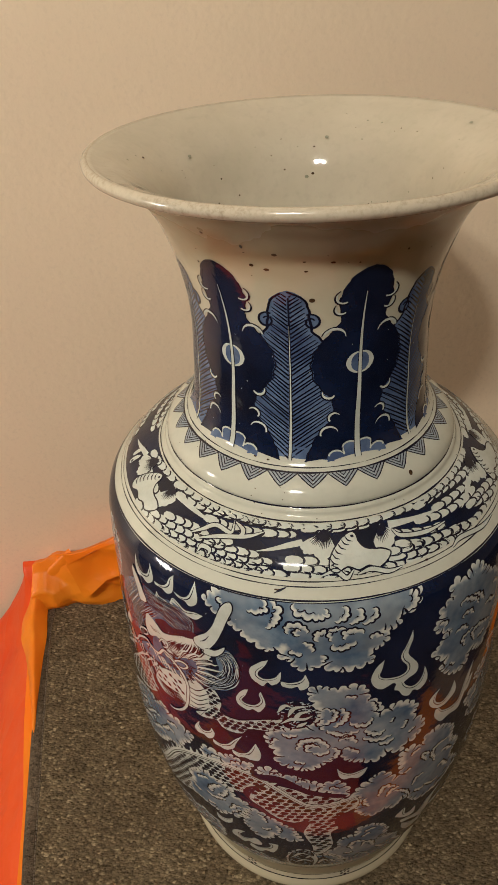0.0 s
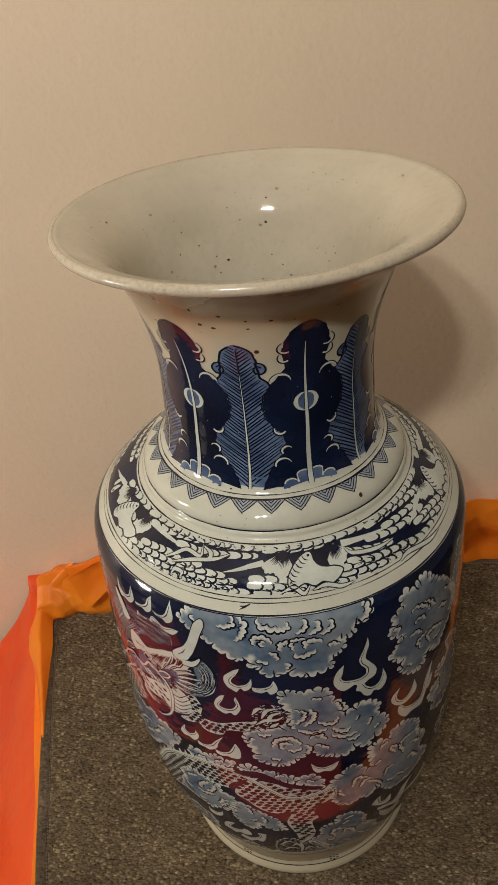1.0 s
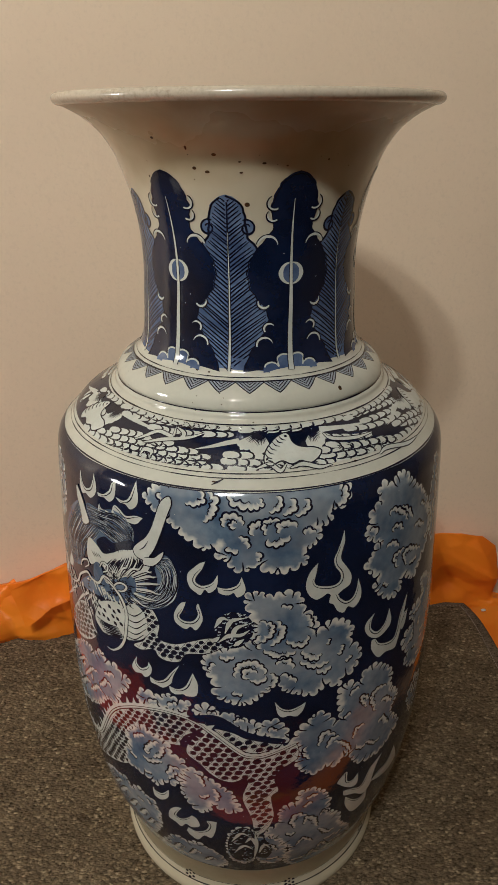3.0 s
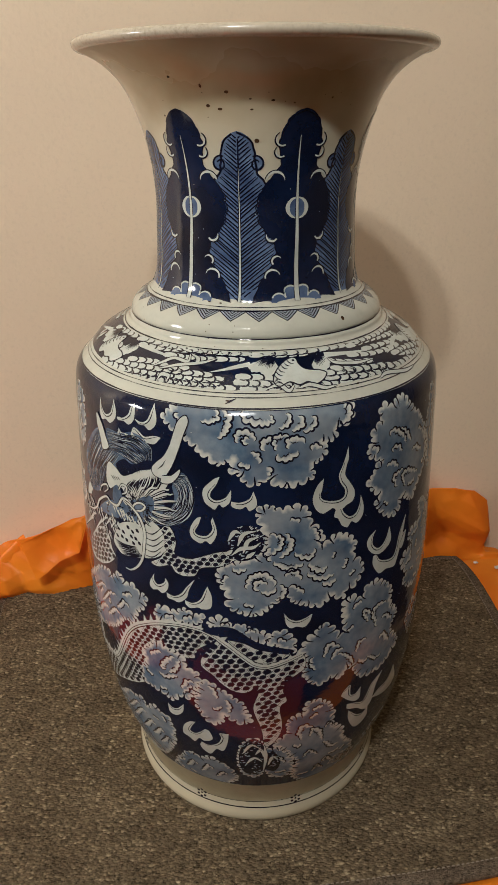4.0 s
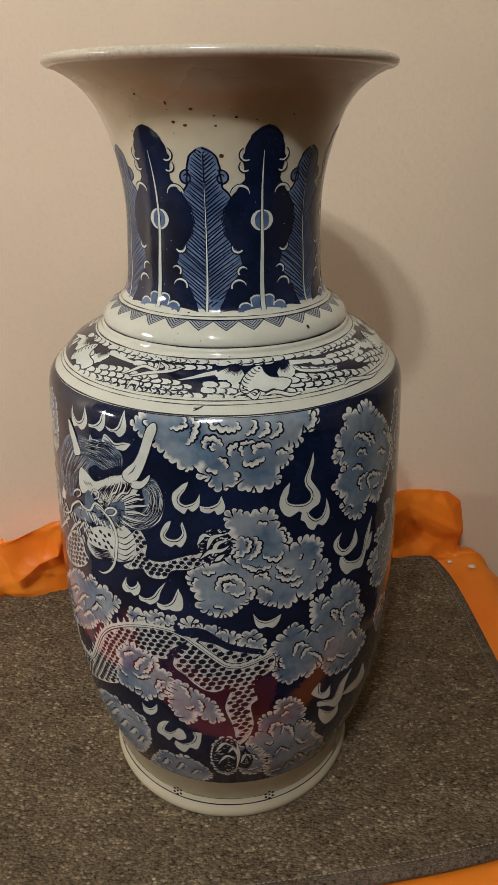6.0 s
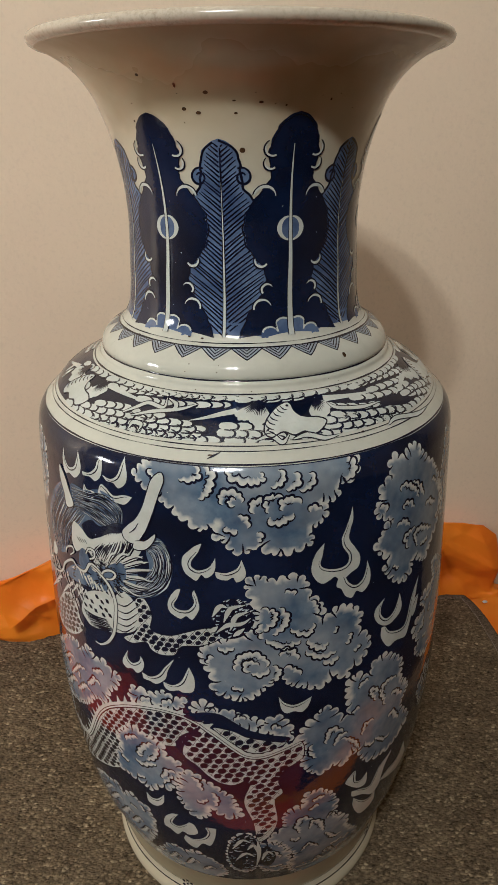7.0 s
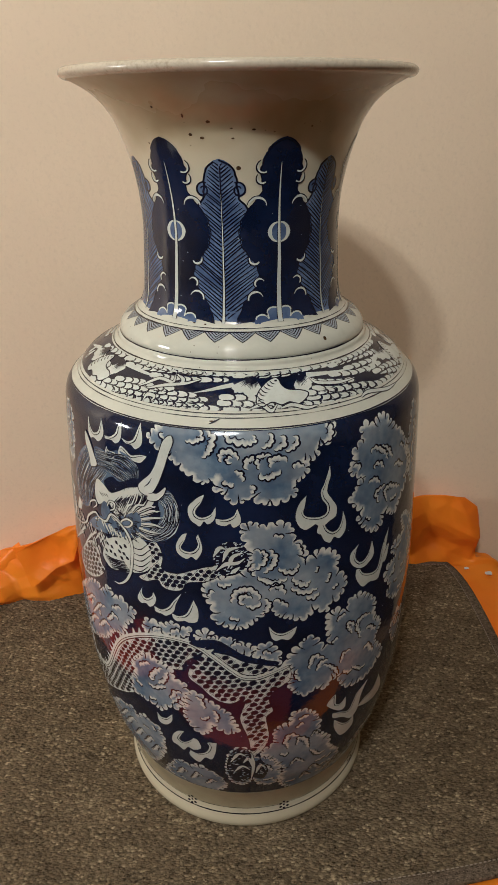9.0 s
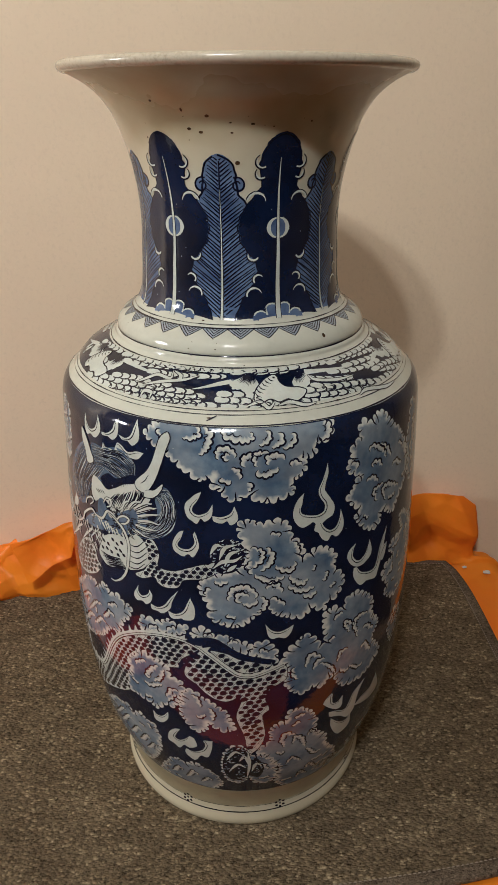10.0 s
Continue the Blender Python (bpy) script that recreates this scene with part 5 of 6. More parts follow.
def plume():
    th, z = PLUME

    def shape(name, mat, level, pts, parent, step=3.0):
        return patch(name, mat, level, th, z, [smooth_line(pts, 5, closed=True)], parent, step)

    def stroke(name, level, parent, pts, *w, edge=0.9):
        line = smooth_line(pts, 7)
        if edge:
            brush(name + "_edge", LINE, level, th, z, [(line, *(x + edge for x in w))], parent)
        return brush(name, CREAM, level + 0.7, th, z, [(line, *w)], parent)

    root = patch("plume", SLATE, 3, th, z, [smooth_line([(-29.9, 28.4), (-15.4, 29.6), (-4.4, 33.4), (5.3, 31.9), (11, 26), (11.9, 15.7), (1.2, 10.5), (-7, 10.7), (-12.3, 13.2), (-19.1, 14.4), (-28.1, 13.9)], 5, closed=True)], vase, 3.0, "blue plume with combed white strokes and two horns")
    shape("lock", SLATE, 3, [(-49.3, 20.1), (-33.5, 28.1), (-30.8, 13.9), (-16.8, 14.3), (-9.1, 10), (-18.8, 3.5), (-28, 1.2), (-35.4, -7.7), (-43, -22.5), (-57.5, -28), (-66.8, -19.2), (-66.9, -1.8)], root)
    shape("lock", SLATE, 3, [(29.8, 12.3), (36.2, 13), (41.1, 6.1), (43.4, -2.5), (40.9, -13.3), (35, -22), (26.1, -27), (13.6, -29), (7, -26.1), (20.3, -20.7), (26.6, -13.2), (28.9, -4.7), (27.4, 2.9)], root)
    crest = ([(-29.3, 27.8), (-28.8, 14.1)], [(-13.2, 29.4), (-17.2, 15.4)], [(0.5, 31.5), (-7.9, 13.3)], [(11, 26), (-0.7, 11.2)], [(11.9, 16.6), (4.2, 11.4)])
    left = ([(-41.6, 24.5), (-16.9, 13)], [(-55.5, 6.9), (-23.5, 6.6)], [(-66.9, -13.7), (-32.7, -3.2)], [(-57.4, -27.5), (-40.7, -17.9)])
    right = ([(31.4, 11.4), (27.9, 4.6)], [(38.1, 11.3), (31.1, 1.1)], [(43, -0.9), (31.8, -5.3)], [(39.2, -16.5), (27.4, -13.4)], [(26.1, -26.6), (16.1, -23)], [(11.7, -28.2), (5.1, -25.8)])
    dark = comb(34, 1, 0.7, (0.15, 0.5, 0.15), *crest) + comb(36, 2, 0.9, (0.15, 0.6, 0.15), *left) + comb(24, 3, 0.8, (0.15, 0.45, 0.15), *right)
    light = comb(24, 4, 0.9, (0.1, 0.55, 0.1), *crest) + comb(24, 5, 1.2, (0.1, 0.5, 0.1), *left) + comb(22, 6, 0.9, (0.1, 0.9, 0.1), *right)
    tagged(brush("hair_light", PALE, 4, th, z, light, root), "fine white hair strokes", kind="stuff")
    tagged(brush("hair_dark", LINE, 5, th, z, dark, root), "fine dark blue hair strokes", kind="stuff")
    shape("shade", COBALT, 6, [(-21.2, 4.9), (-12.4, 11.9), (-3.8, 10.7), (9.2, 17.1), (15.5, 15.8), (11.7, 11.2), (2.1, 7.9), (-6.4, 2.5), (-14.2, 2.1)], root)
    # pale brow with a dark fringe
    shape("brow", CREAM, 5.5, [(-29.8, 4), (-21.4, 2.7), (-14.4, -1), (-6.4, 2.5), (4.1, 8.8), (15.4, 12.9), (22.2, 9.6), (24.6, 3.9), (17.3, -5.7), (7.5, -9.1), (-2.3, -14.7), (-10.1, -18.1), (-15.3, -11.2), (-22.7, -11.7), (-29.8, -15.7), (-33.3, -8.7)], root)
    fringe = comb(30, 9, 0.7, (0.2, 0.9, 0.6, 0.2), [(-5.7, -1.6), (21.4, 9.8)], [(-10.5, -8.3), (20.3, 3.8)], [(-14.6, -16.6), (13.7, -6.2)])
    fringe += comb(12, 10, 0.4, (1.0, 0.6, 0.2), [(-12.9, 3.8), (11.8, 14.1)], [(-12.1, -0.2), (9.8, 10.3)])
    fringe += comb(4, 11, 0.3, (0.2, 0.8, 0.2), [(-27.3, -4.6), (-19.5, -3.6)], [(-23.6, -7.6), (-17.2, -5.4)])
    tagged(brush("fringe", LINE, 6.5, th, z, fringe, root), "dark blue fringe strokes", kind="stuff")
    # dark ground of the lower face, with spiky white tufts round one ring
    shape("tuft_ground", SLATE, 4.8, [(-14.6, -16.6), (-2.2, -13.3), (9, -7.4), (17.3, -6.9), (21.4, -12.7), (18.5, -21.1), (9.9, -27), (-1.4, -32.4), (-11.4, -34.2), (-22.6, -36.8), (-37.1, -39.3), (-47.2, -39.2), (-35.7, -28.5), (-23.8, -22.7)], root)
    tufts, rays, trnd = [], [], random.Random(8)
    face = np.array([(-14.6, -16.6), (9, -7.4), (21.4, -12.7), (9.9, -27), (-11.4, -34.2), (-47.2, -39.2), (-35.7, -28.5)])
    for a, b, c in (([(10.8, -8.6)], [(20.1, -2.9)], [(30.4, 4.3)]), ([(12.6, -10.7)], [(23.4, -5.4)], [(33.5, -0.1)]), ([(13.3, -13.9)], [(24.1, -10.3)], [(35.8, -6.3)]), ([(13.2, -17.4)], [(23.9, -15.5)], [(36.5, -13.7)]), ([(11.1, -21.4)], [(20.2, -21.6)], [(32.2, -20.5)]), ([(8.1, -24.9)], [(14.6, -26.5)], [(23.6, -26.8)]),
                    ([(4.1, -27)], [(6.8, -29.7)], [(11.5, -31.8)]), ([(-1.1, -28.7)], [(-0.3, -32)], [(1.5, -35.9)]), ([(6, -10)], [(11, -4.3)], [(20.2, 2.1)]), ([(-0.1, -12.7)], [(3.2, -7.4)], [(8.3, -2.5)]), ([(-6.7, -16.5)], [(-5.3, -12.6)], [(-1.9, -8)])):
        for k in (0, 1):
            end = np.array(b[0]) + (np.array(c[0]) - b[0]) * trnd.uniform(0.3, 0.85) + (trnd.uniform(-1, 1), trnd.uniform(-2.2, 2.2) * k)
            line = smooth_line([np.array(a[0]) + (0, 1.4 * k), np.array(b[0]) + (0, 1.6 * k + trnd.uniform(-0.8, 0.8)), end], 5)
            tufts.append((line, 1.0, trnd.uniform(1.4, 2.4), 1.2, 0.2))
            rays.append((line + (0.4, -1.0), 0.5, 0.8, 0.2))
    for _ in range(90):
        x, y = trnd.uniform(-44, 14), trnd.uniform(-36, -14)
        if inside(face, np.array([(x, y)]))[0]:
            a = math.atan2(y + 20.7, x + 0.6) + trnd.uniform(-0.4, 0.4)
            far = trnd.uniform(2.5, 5.5)
            line = smooth_line([(x, y), (x + 0.5 * far * math.cos(a), y + 0.5 * far * math.sin(a) - 0.5), (x + far * math.cos(a), y + far * math.sin(a))], 3)
            (tufts if trnd.random() < 0.42 else rays).append((line, 0.8, 1.0, 0.2))
    brush("tuft", CREAM, 7, th, z, tufts, root)
    tagged(brush("tuft_line", LINE, 7.3, th, z, rays, root), "dark blue lines between the tufts", kind="stuff")
    rnd = random.Random(30)
    cx, cy = [(-0.6, -20.7)][0]
    stipple = []
    for _ in range(120):
        a, r = rnd.uniform(0, 6.28), rnd.uniform(4.5, 10)
        x, y = cx + r * math.cos(a), cy + 0.8 * r * math.sin(a)
        stipple.append(([(x, y), (x + 1.4 * math.cos(a), y + 1.2 * math.sin(a))], 1.3, 0.4))
    shape("eye_ground", SLATE, 7.4, [(cx + 5.5 * math.cos(a), cy + 4 * math.sin(a)) for a in np.linspace(0, 6.28, 11)[:-1]], root)
    tagged(brush("stipple", LINE, 7.6, th, z, stipple, root), "dark blue stipple", kind="stuff")
    stroke("eye", 8, root, [(-7.3, -24.7), (-3.7, -19), (1.7, -16.4), (5.5, -17.8), (2.4, -21.9), (-2.9, -23.6)], 0.8, 1.5, 1.5, 0.8)
    # muzzle: a blue nub with curls, wavy lips, short teeth
    shape("nub", SLATE, 7.5, [(-25.5, -14.5), (-21.7, -10.4), (-17.8, -12.1), (-16.1, -18.3), (-20.7, -24.2), (-26.5, -23.4)], root)
    stroke("curl", 8, root, [(-19, -13), (-15.6, -8.3), (-11, -8.4), (-11.4, -12.5), (-15.6, -15.3)], 0.8, 1.8, 0.8)
    stroke("curl", 8, root, [(-43.1, -23.5), (-40.8, -18.4), (-34, -14.7), (-32.1, -17.5), (-37.2, -21.9)], 0.7, 1.4, 0.7)
    stroke("lip", 8, root, [(-76.1, -48.6), (-60.9, -45.8), (-51.2, -40.1), (-46.1, -32.2), (-35.3, -24.7), (-29.7, -26.9), (-21.5, -26.3), (-15.9, -18.9), (-10.1, -18.6), (-3.9, -22.6)], 0.5, 1.7, 1.4, 1.9, 0.8)
    teeth = []
    for k in range(11):
        x, y = cx - 27 + 2.9 * k, cy - 6.5 - 0.5 * k + rnd.uniform(-2, 2)
        teeth.append((smooth_line([(x, y), (x + 1.5, y - 2.5), (x + rnd.uniform(1.5, 4), y - rnd.uniform(5, 8))], 3), 1.9, 1.5, 0.2))
    brush("tooth", CREAM, 8, th, z, teeth, root)
    dashes, marks = [], []
    for _ in range(46):
        x, y = rnd.uniform(-77.1, -25.9), rnd.uniform(-54.1, -35.7)
        line = smooth_line([(x, y), (x + rnd.uniform(0, 2.4), y - 2.0), (x + rnd.uniform(1, 4), y - rnd.uniform(3.5, 6))], 3)
        dashes.append((line, 1.3, 1.3, 0.2))
        marks.append((line + (1.0, 0.3), 0.6, 0.7, 0.2))
    tagged(brush("dash", CREAM, 5.6, th, z, dashes, root), "short white strokes", kind="stuff")
    tagged(brush("dash_line", LINE, 5.9, th, z, marks, root), "short dark strokes", kind="stuff")
    # chin with dark marks, ribbed throat
    shape("chin", CREAM, 5.5, [(-23.1, -42.5), (-9.1, -34.7), (1.6, -34.9), (5.1, -43.7), (2.3, -58.4), (-6.5, -61.7), (-18.6, -64.9), (-25, -62.6), (-29.2, -56.4)], root)
    marks = comb(14, 14, 0.3, (0.3, 0.9, 0.3), [(-27, -55.4), (-17.4, -65.3)], [(-16.6, -55.6), (-7.6, -61.2)], [(-4.8, -52.7), (1.2, -58.8)])
    for k, (x, y) in enumerate([(-22, -44.8), (-17, -45.5), (-11.8, -39.8), (-7.4, -41.7), (-18.6, -49.9), (-13.8, -50.7), (-8.8, -46), (-4.4, -46.1), (-2.8, -39.2), (-23.9, -51.2), (-1.3, -48.7), (-6.9, -50.7)]):
        marks.append(([(x - 1.3, y + 0.9), (x, y), (x + 1.5, y - 1.0)], 1.0, 2.4 + 0.3 * (k % 3), 1.0))
    marks.append((smooth_line([(-23.1, -42.5), (-29.2, -56.4), (-25, -62.6), (-18.6, -64.9), (-6.5, -61.7), (2.3, -58.4)], 5), 0.5, 0.9, 0.5))
    tagged(brush("chin_mark", LINE, 6.5, th, z, marks, root), "dark blue scale marks", kind="stuff")
    shape("throat", CREAM, 5.3, [(3.7, -33.4), (11.7, -28.2), (18.5, -32.9), (20.4, -41.2), (17.7, -51.5), (8.4, -57.2), (2.3, -57.5), (2, -44.7)], root)
    seams = [(smooth_line([(a, b), (c, d), (e, g)], 5), 0.4, 0.9, 0.4) for (a, b), (c, d), (e, g) in ([(4.5, -37.6), (11.3, -37.2), (18, -30.8)], [(4.2, -42.2), (12, -41.9), (19.7, -34.8)], [(3.9, -46.8), (11.8, -46.5), (20, -39.1)], [(3.7, -51.4), (11.6, -51.1), (19.3, -44.2)], [(3.4, -56.1), (10.4, -55.6), (17.3, -49.3)])]
    brush("throat_line", LINE, 6.4, th, z, seams, root)
    spikes = [(smooth_line([p, q], 3), 2.4, 1.4, 0.2) for p, q in ([(-37.4, -42.2), (-49.3, -53.5)], [(-31.1, -40.4), (-40.1, -51)], [(-25.5, -39.8), (-32.1, -49.2)], [(-54.3, -46.4), (-72.5, -60.6)], [(-62.6, -54.4), (-91.4, -77.3)], [(-21.6, -40), (-27.9, -50.2)], [(7.7, -32.1), (13.8, -25)], [(-44.9, -48.5), (-56.8, -61.2)])]
    tagged(brush("whisker", CREAM, 6, th, z, spikes, root), "short white whisker strokes", kind="stuff")
    stroke("tendril", 9, root, [(-14.8, -19.3), (-7.1, -21.9), (0, -27.5), (4, -36.8), (3.3, -48.8), (1.2, -59.7), (-3.6, -68.2), (-10.8, -74), (-16.3, -74.5)], 0.8, 2.2, 2.2, 1.8, 0.6)
    # horns
    for pts in ([(36.3, 51.8), (38.5, 47.7), (35.7, 39.2), (32.6, 29.5), (28.7, 19.3), (24.8, 12.1), (20.4, 7.1), (14.3, 8.2), (12.6, 12.7), (16.4, 17.6), (21.8, 22.8), (26.2, 30.7), (29.4, 40.5), (32.2, 48.4)], [(21.3, 9), (27.2, 10.2), (33.4, 15.8), (31.7, 10.2), (26.3, 4.7), (19.4, 4)], [(-41, 36.8), (-35.3, 31.2), (-30.6, 22.4), (-27.9, 15.7), (-35.4, 12.3), (-37.4, 20.1), (-41, 28.9)]):
        line = smooth_line(pts, 5, closed=True)
        brush("horn_edge", LINE, 9, th, z, [(np.vstack([line, line[:1]]), 1.3, 1.3)], root)
        patch("horn", CREAM, 9.5, th, z, [line], root, 4)
    brush("horn_line", LINE, 10.3, th, z, [(smooth_line([(20.5, 8.8), (26.4, 10.8), (29.8, 13.9)], 5), 0.3, 0.9, 0.3), (smooth_line([(17.1, 12.9), (20.7, 16.1), (23.4, 20.7)], 5), 0.3, 0.8, 0.3)], root)


plume()


def claw(theta, z, outline, strokes, seed):
    """A stippled dark tuft crossed by white strokes."""
    loop = smooth_line(outline, 5, closed=True)
    ob = patch("tuft", LINE, 4.2, theta, z, [loop], vase, 3.0, "white strokes on a dark stippled tuft")
    rnd = random.Random(seed)
    (x0, y0), (x1, y1) = loop.min(0), loop.max(0)
    p = np.array([(rnd.uniform(x0, x1), rnd.uniform(y0, y1)) for _ in range(260)])
    p = p[inside(loop, p)]
    marks = [([q, q + (rnd.uniform(0.8, 2.4), rnd.uniform(-0.4, 1.6))], 1.0, 0.3) for q in p[:90]]
    tagged(brush("stipple", PALE, 4.8, theta, z, marks, ob), "pale blue stipple", kind="stuff")
    for pts in strokes:
        line = smooth_line(pts, 6)
        brush("stroke_edge", LINE, 5.4, theta, z, [(line + (0.5, -0.5), 1.0, 3.6, 1.0)], ob)
        brush("stroke", CREAM, 6, theta, z, [(line, 0.6, 3.0, 2.3, 0.4)], ob)


claw(-5.3, 0.304, [(-12, 0.2), (-8.5, 8.6), (-1.1, 13.5), (8.1, 10.6), (12.2, 3.3), (10.3, -5.3), (4.3, -11.7), (-5.1, -13.3), (-10.7, -9.3)], ([(-11.6, 1.1), (-7.4, 8.2), (-3, 7.5)], [(-5.3, -2), (-1.5, 6.7), (6.6, 9.4)], [(-1.6, -7), (1.4, 1.7), (8.5, 5.1)], [(-9.2, -9.1), (-3.1, -4), (4.4, -3), (9.6, 0.8)], [(-0.2, -11.3), (6.2, -6)], [(-13, -9.4), (-8.7, -5.2)]), 5)
claw(-1.4, 0.099, [(-16.6, 2.9), (-13.3, 17.6), (-6.2, 26.3), (0.8, 22.4), (5.3, 8.2), (10.6, 9), (16.4, -6.4), (12.1, -21.7), (3.8, -18.2), (-2.1, -26.4), (-11.3, -24.5), (-15.8, -11)], ([(-13.4, 6.5), (-7.1, 18), (-0.9, 14.9)], [(-10.8, -8.6), (-4.5, 0.5), (1.8, -4.9)], [(-3.6, 5.4), (0.8, 11.7), (3.6, 0.1)], [(6.4, -10.8), (9.9, 1), (14.5, -3.3)], [(3.4, 17.7), (4.5, 0), (2.9, -20.1)]), 6)


# shoulder band: drifting rows of small white petals, and three white plumed forms
S0, S1 = float(np.interp(0.4034, ZT, ST)), float(np.interp(0.4184, ZT, ST))


def shoulder(theta, v):
    z = np.interp(S0 + (S1 - S0) * np.clip(v, 0.0, 1.0), ST, ZT)
    return theta, z


FORMS = (-61.5, 10.7, 75.0, 143.0, 215.0)
ROWS = [[(-52, 0.97), (-39.1, 1.1), (-27.5, 1.1), (-15.6, 1.1), (-7.3, 1.12)],
        [(-48.6, 0.81), (-36.5, 0.89), (-22.5, 0.97), (-8, 0.97)],
        [(-33.6, 0.72), (-24.9, 0.74), (-16.1, 0.78), (-8.6, 0.81)],
        [(-47, 0.33), (-38, 0.42), (-29.7, 0.37), (-23.9, 0.44)],
        [(-52.1, 0.16), (-40.4, 0.23), (-29.1, 0.29), (-16.8, 0.3)],
        [(-60.4, -0.17), (-45.7, 0.04), (-33.6, 0.14), (-21.8, 0.17), (-12.6, 0.21)],
        [(-48.9, -0.14), (-34.7, 0.01), (-21.4, 0.06), (-14.4, 0.1)],
        [(-39.5, -0.14), (-30.6, -0.08), (-21, -0.07), (-9.9, -0.03)],
        [(38.2, 1.11), (49.6, 1.15), (69.3, 1)],
        [(35.5, 0.93), (47.7, 0.91), (66.1, 0.74)],
        [(40.8, 0.71), (53, 0.65), (63.8, 0.55)],
        [(32.8, 0.64), (40.8, 0.53), (49, 0.48), (55.8, 0.46)],
        [(22.4, 0.62), (32.1, 0.41), (37.1, 0.36)],
        [(20.2, 0.27), (26.6, 0.23), (38.3, 0.16), (57.7, -0.18)],
        [(23.8, 0.35), (32.1, 0.2), (43.1, 0.13)],
        [(20.9, 0.14), (31.1, 0.05), (41, -0.06), (51.6, -0.15)],
        [(25.3, -0.05), (32.1, -0.08), (40.4, -0.11)],
        [(-6.4, 0.3), (0.1, 0.28), (3, 0.23)],
        [(-7, 0.15), (0, 0.12), (9.9, 0.05), (14.9, 0.01)],
        [(-4.8, -0.05), (1.3, -0.06), (9.6, -0.07), (20.3, -0.07)],
        [(1.1, 1.07), (9.9, 1.09), (21.6, 1.08), (30.9, 1.08)],
        [(-2.5, 0.95), (5.8, 0.93), (15.6, 0.91)],
        [(51.6, 0.3), (63.2, 0.21), (91.8, -0.44)],
        [(54, 0.22), (62.3, 0.04), (73.7, -0.14)],
        [(-74.2, 0.62), (-64.7, 0.59), (-56.7, 0.49)],
        [(-74.5, 0.86), (-62.8, 0.95), (-55.5, 0.96)],
        [(-79, 0.33), (-81.5, 0.46), (-83.1, 0.64)]]


def petal_row(points, seed):
    """White petals side by side along a line on the shoulder, each laid over the next, with a dark line round its end."""
    rnd = random.Random(seed)
    th, v = smooth_line(points, 8).T
    s = np.interp(np.clip(v, 0.0, 1.0), (0, 1), (S0, S1))
    z = np.interp(s, ST, ZT)
    step = np.hypot(np.radians(np.diff(th)) * radius(z[1:]), np.diff(s)) * 1000
    far = np.concatenate([[0], np.cumsum(step)])
    at, spots = 0.0, []
    while at < far[-1] + 2:
        spots.append((min(at, far[-1]), rnd.uniform(9.5, 11.5), rnd.uniform(4.4, 5.4)))
        at += rnd.uniform(6.0, 8.0)
    shape = [(-0.50, 0.05), (-0.42, 0.34), (-0.15, 0.48), (0.2, 0.46), (0.42, 0.30), (0.50, 0.0), (0.42, -0.30), (0.16, -0.44), (-0.2, -0.42), (-0.44, -0.28)]
    pv, pf, lv, lf, pl, ll = [], [], [], [], [], []
    for k, (u, ln, hi) in enumerate(spots):
        t0, z0 = float(np.interp(u, far, th)), float(np.interp(u, far, z))
        a, b = np.interp((u - 2, u + 2), far, th), np.interp((u - 2, u + 2), far, s)
        turn = math.atan2((b[1] - b[0]) * 1000, max(0.3, math.radians(a[1] - a[0]) * float(radius(z0)) * 1000))
        c, d = math.cos(turn), math.sin(turn)
        ab = np.array([(x * ln * c - y * hi * d, x * ln * d + y * hi * c) for x, y in shape])
        up = 2.6 + 0.04 * (len(spots) - k)
        t2, z2 = place(t0, z0, ab)
        m = len(pv)
        pv += [(t0, z0), *zip(t2, z2)]
        pl += [up] * (len(shape) + 1)
        pf += [(m, m + 1 + j, m + 1 + (j + 1) % len(shape)) for j in range(len(shape))]
        rv, rf = ribbon([(smooth_line(ab[[3, 4, 5, 6, 7, 8]], 3), 0.4, 1.35, 1.35, 0.6)])
        t3, z3 = place(t0, z0, rv)
        m = len(lv)
        lv += list(zip(t3, z3))
        ll += [up + 0.02] * len(rv)
        lf += [tuple(m + i for i in face) for face in rf]
    pv, lv = np.array(pv), np.array(lv)
    ob = decal("petal_drift", CREAM, np.array(pl)[:, None], pv[:, 0], np.clip(pv[:, 1], 0.4026, 0.4191), pf, vase)
    tagged(ob, "drift of small white petals on blue", kind="stuff")
    tagged(decal("petal_line", LINE, np.array(ll)[:, None], lv[:, 0], np.clip(lv[:, 1], 0.4026, 0.4191), lf, ob), "dark blue petal lines", kind="stuff")


def petals():
    for k, row in enumerate(ROWS):
        petal_row(row, k)
    # the same drifts again round the far side
    for turn in (66, 138, 210):
        for k, row in enumerate(ROWS[:8]):
            petal_row([(a + turn + 68, b) for a, b in row], 50 + turn + k)


petals()


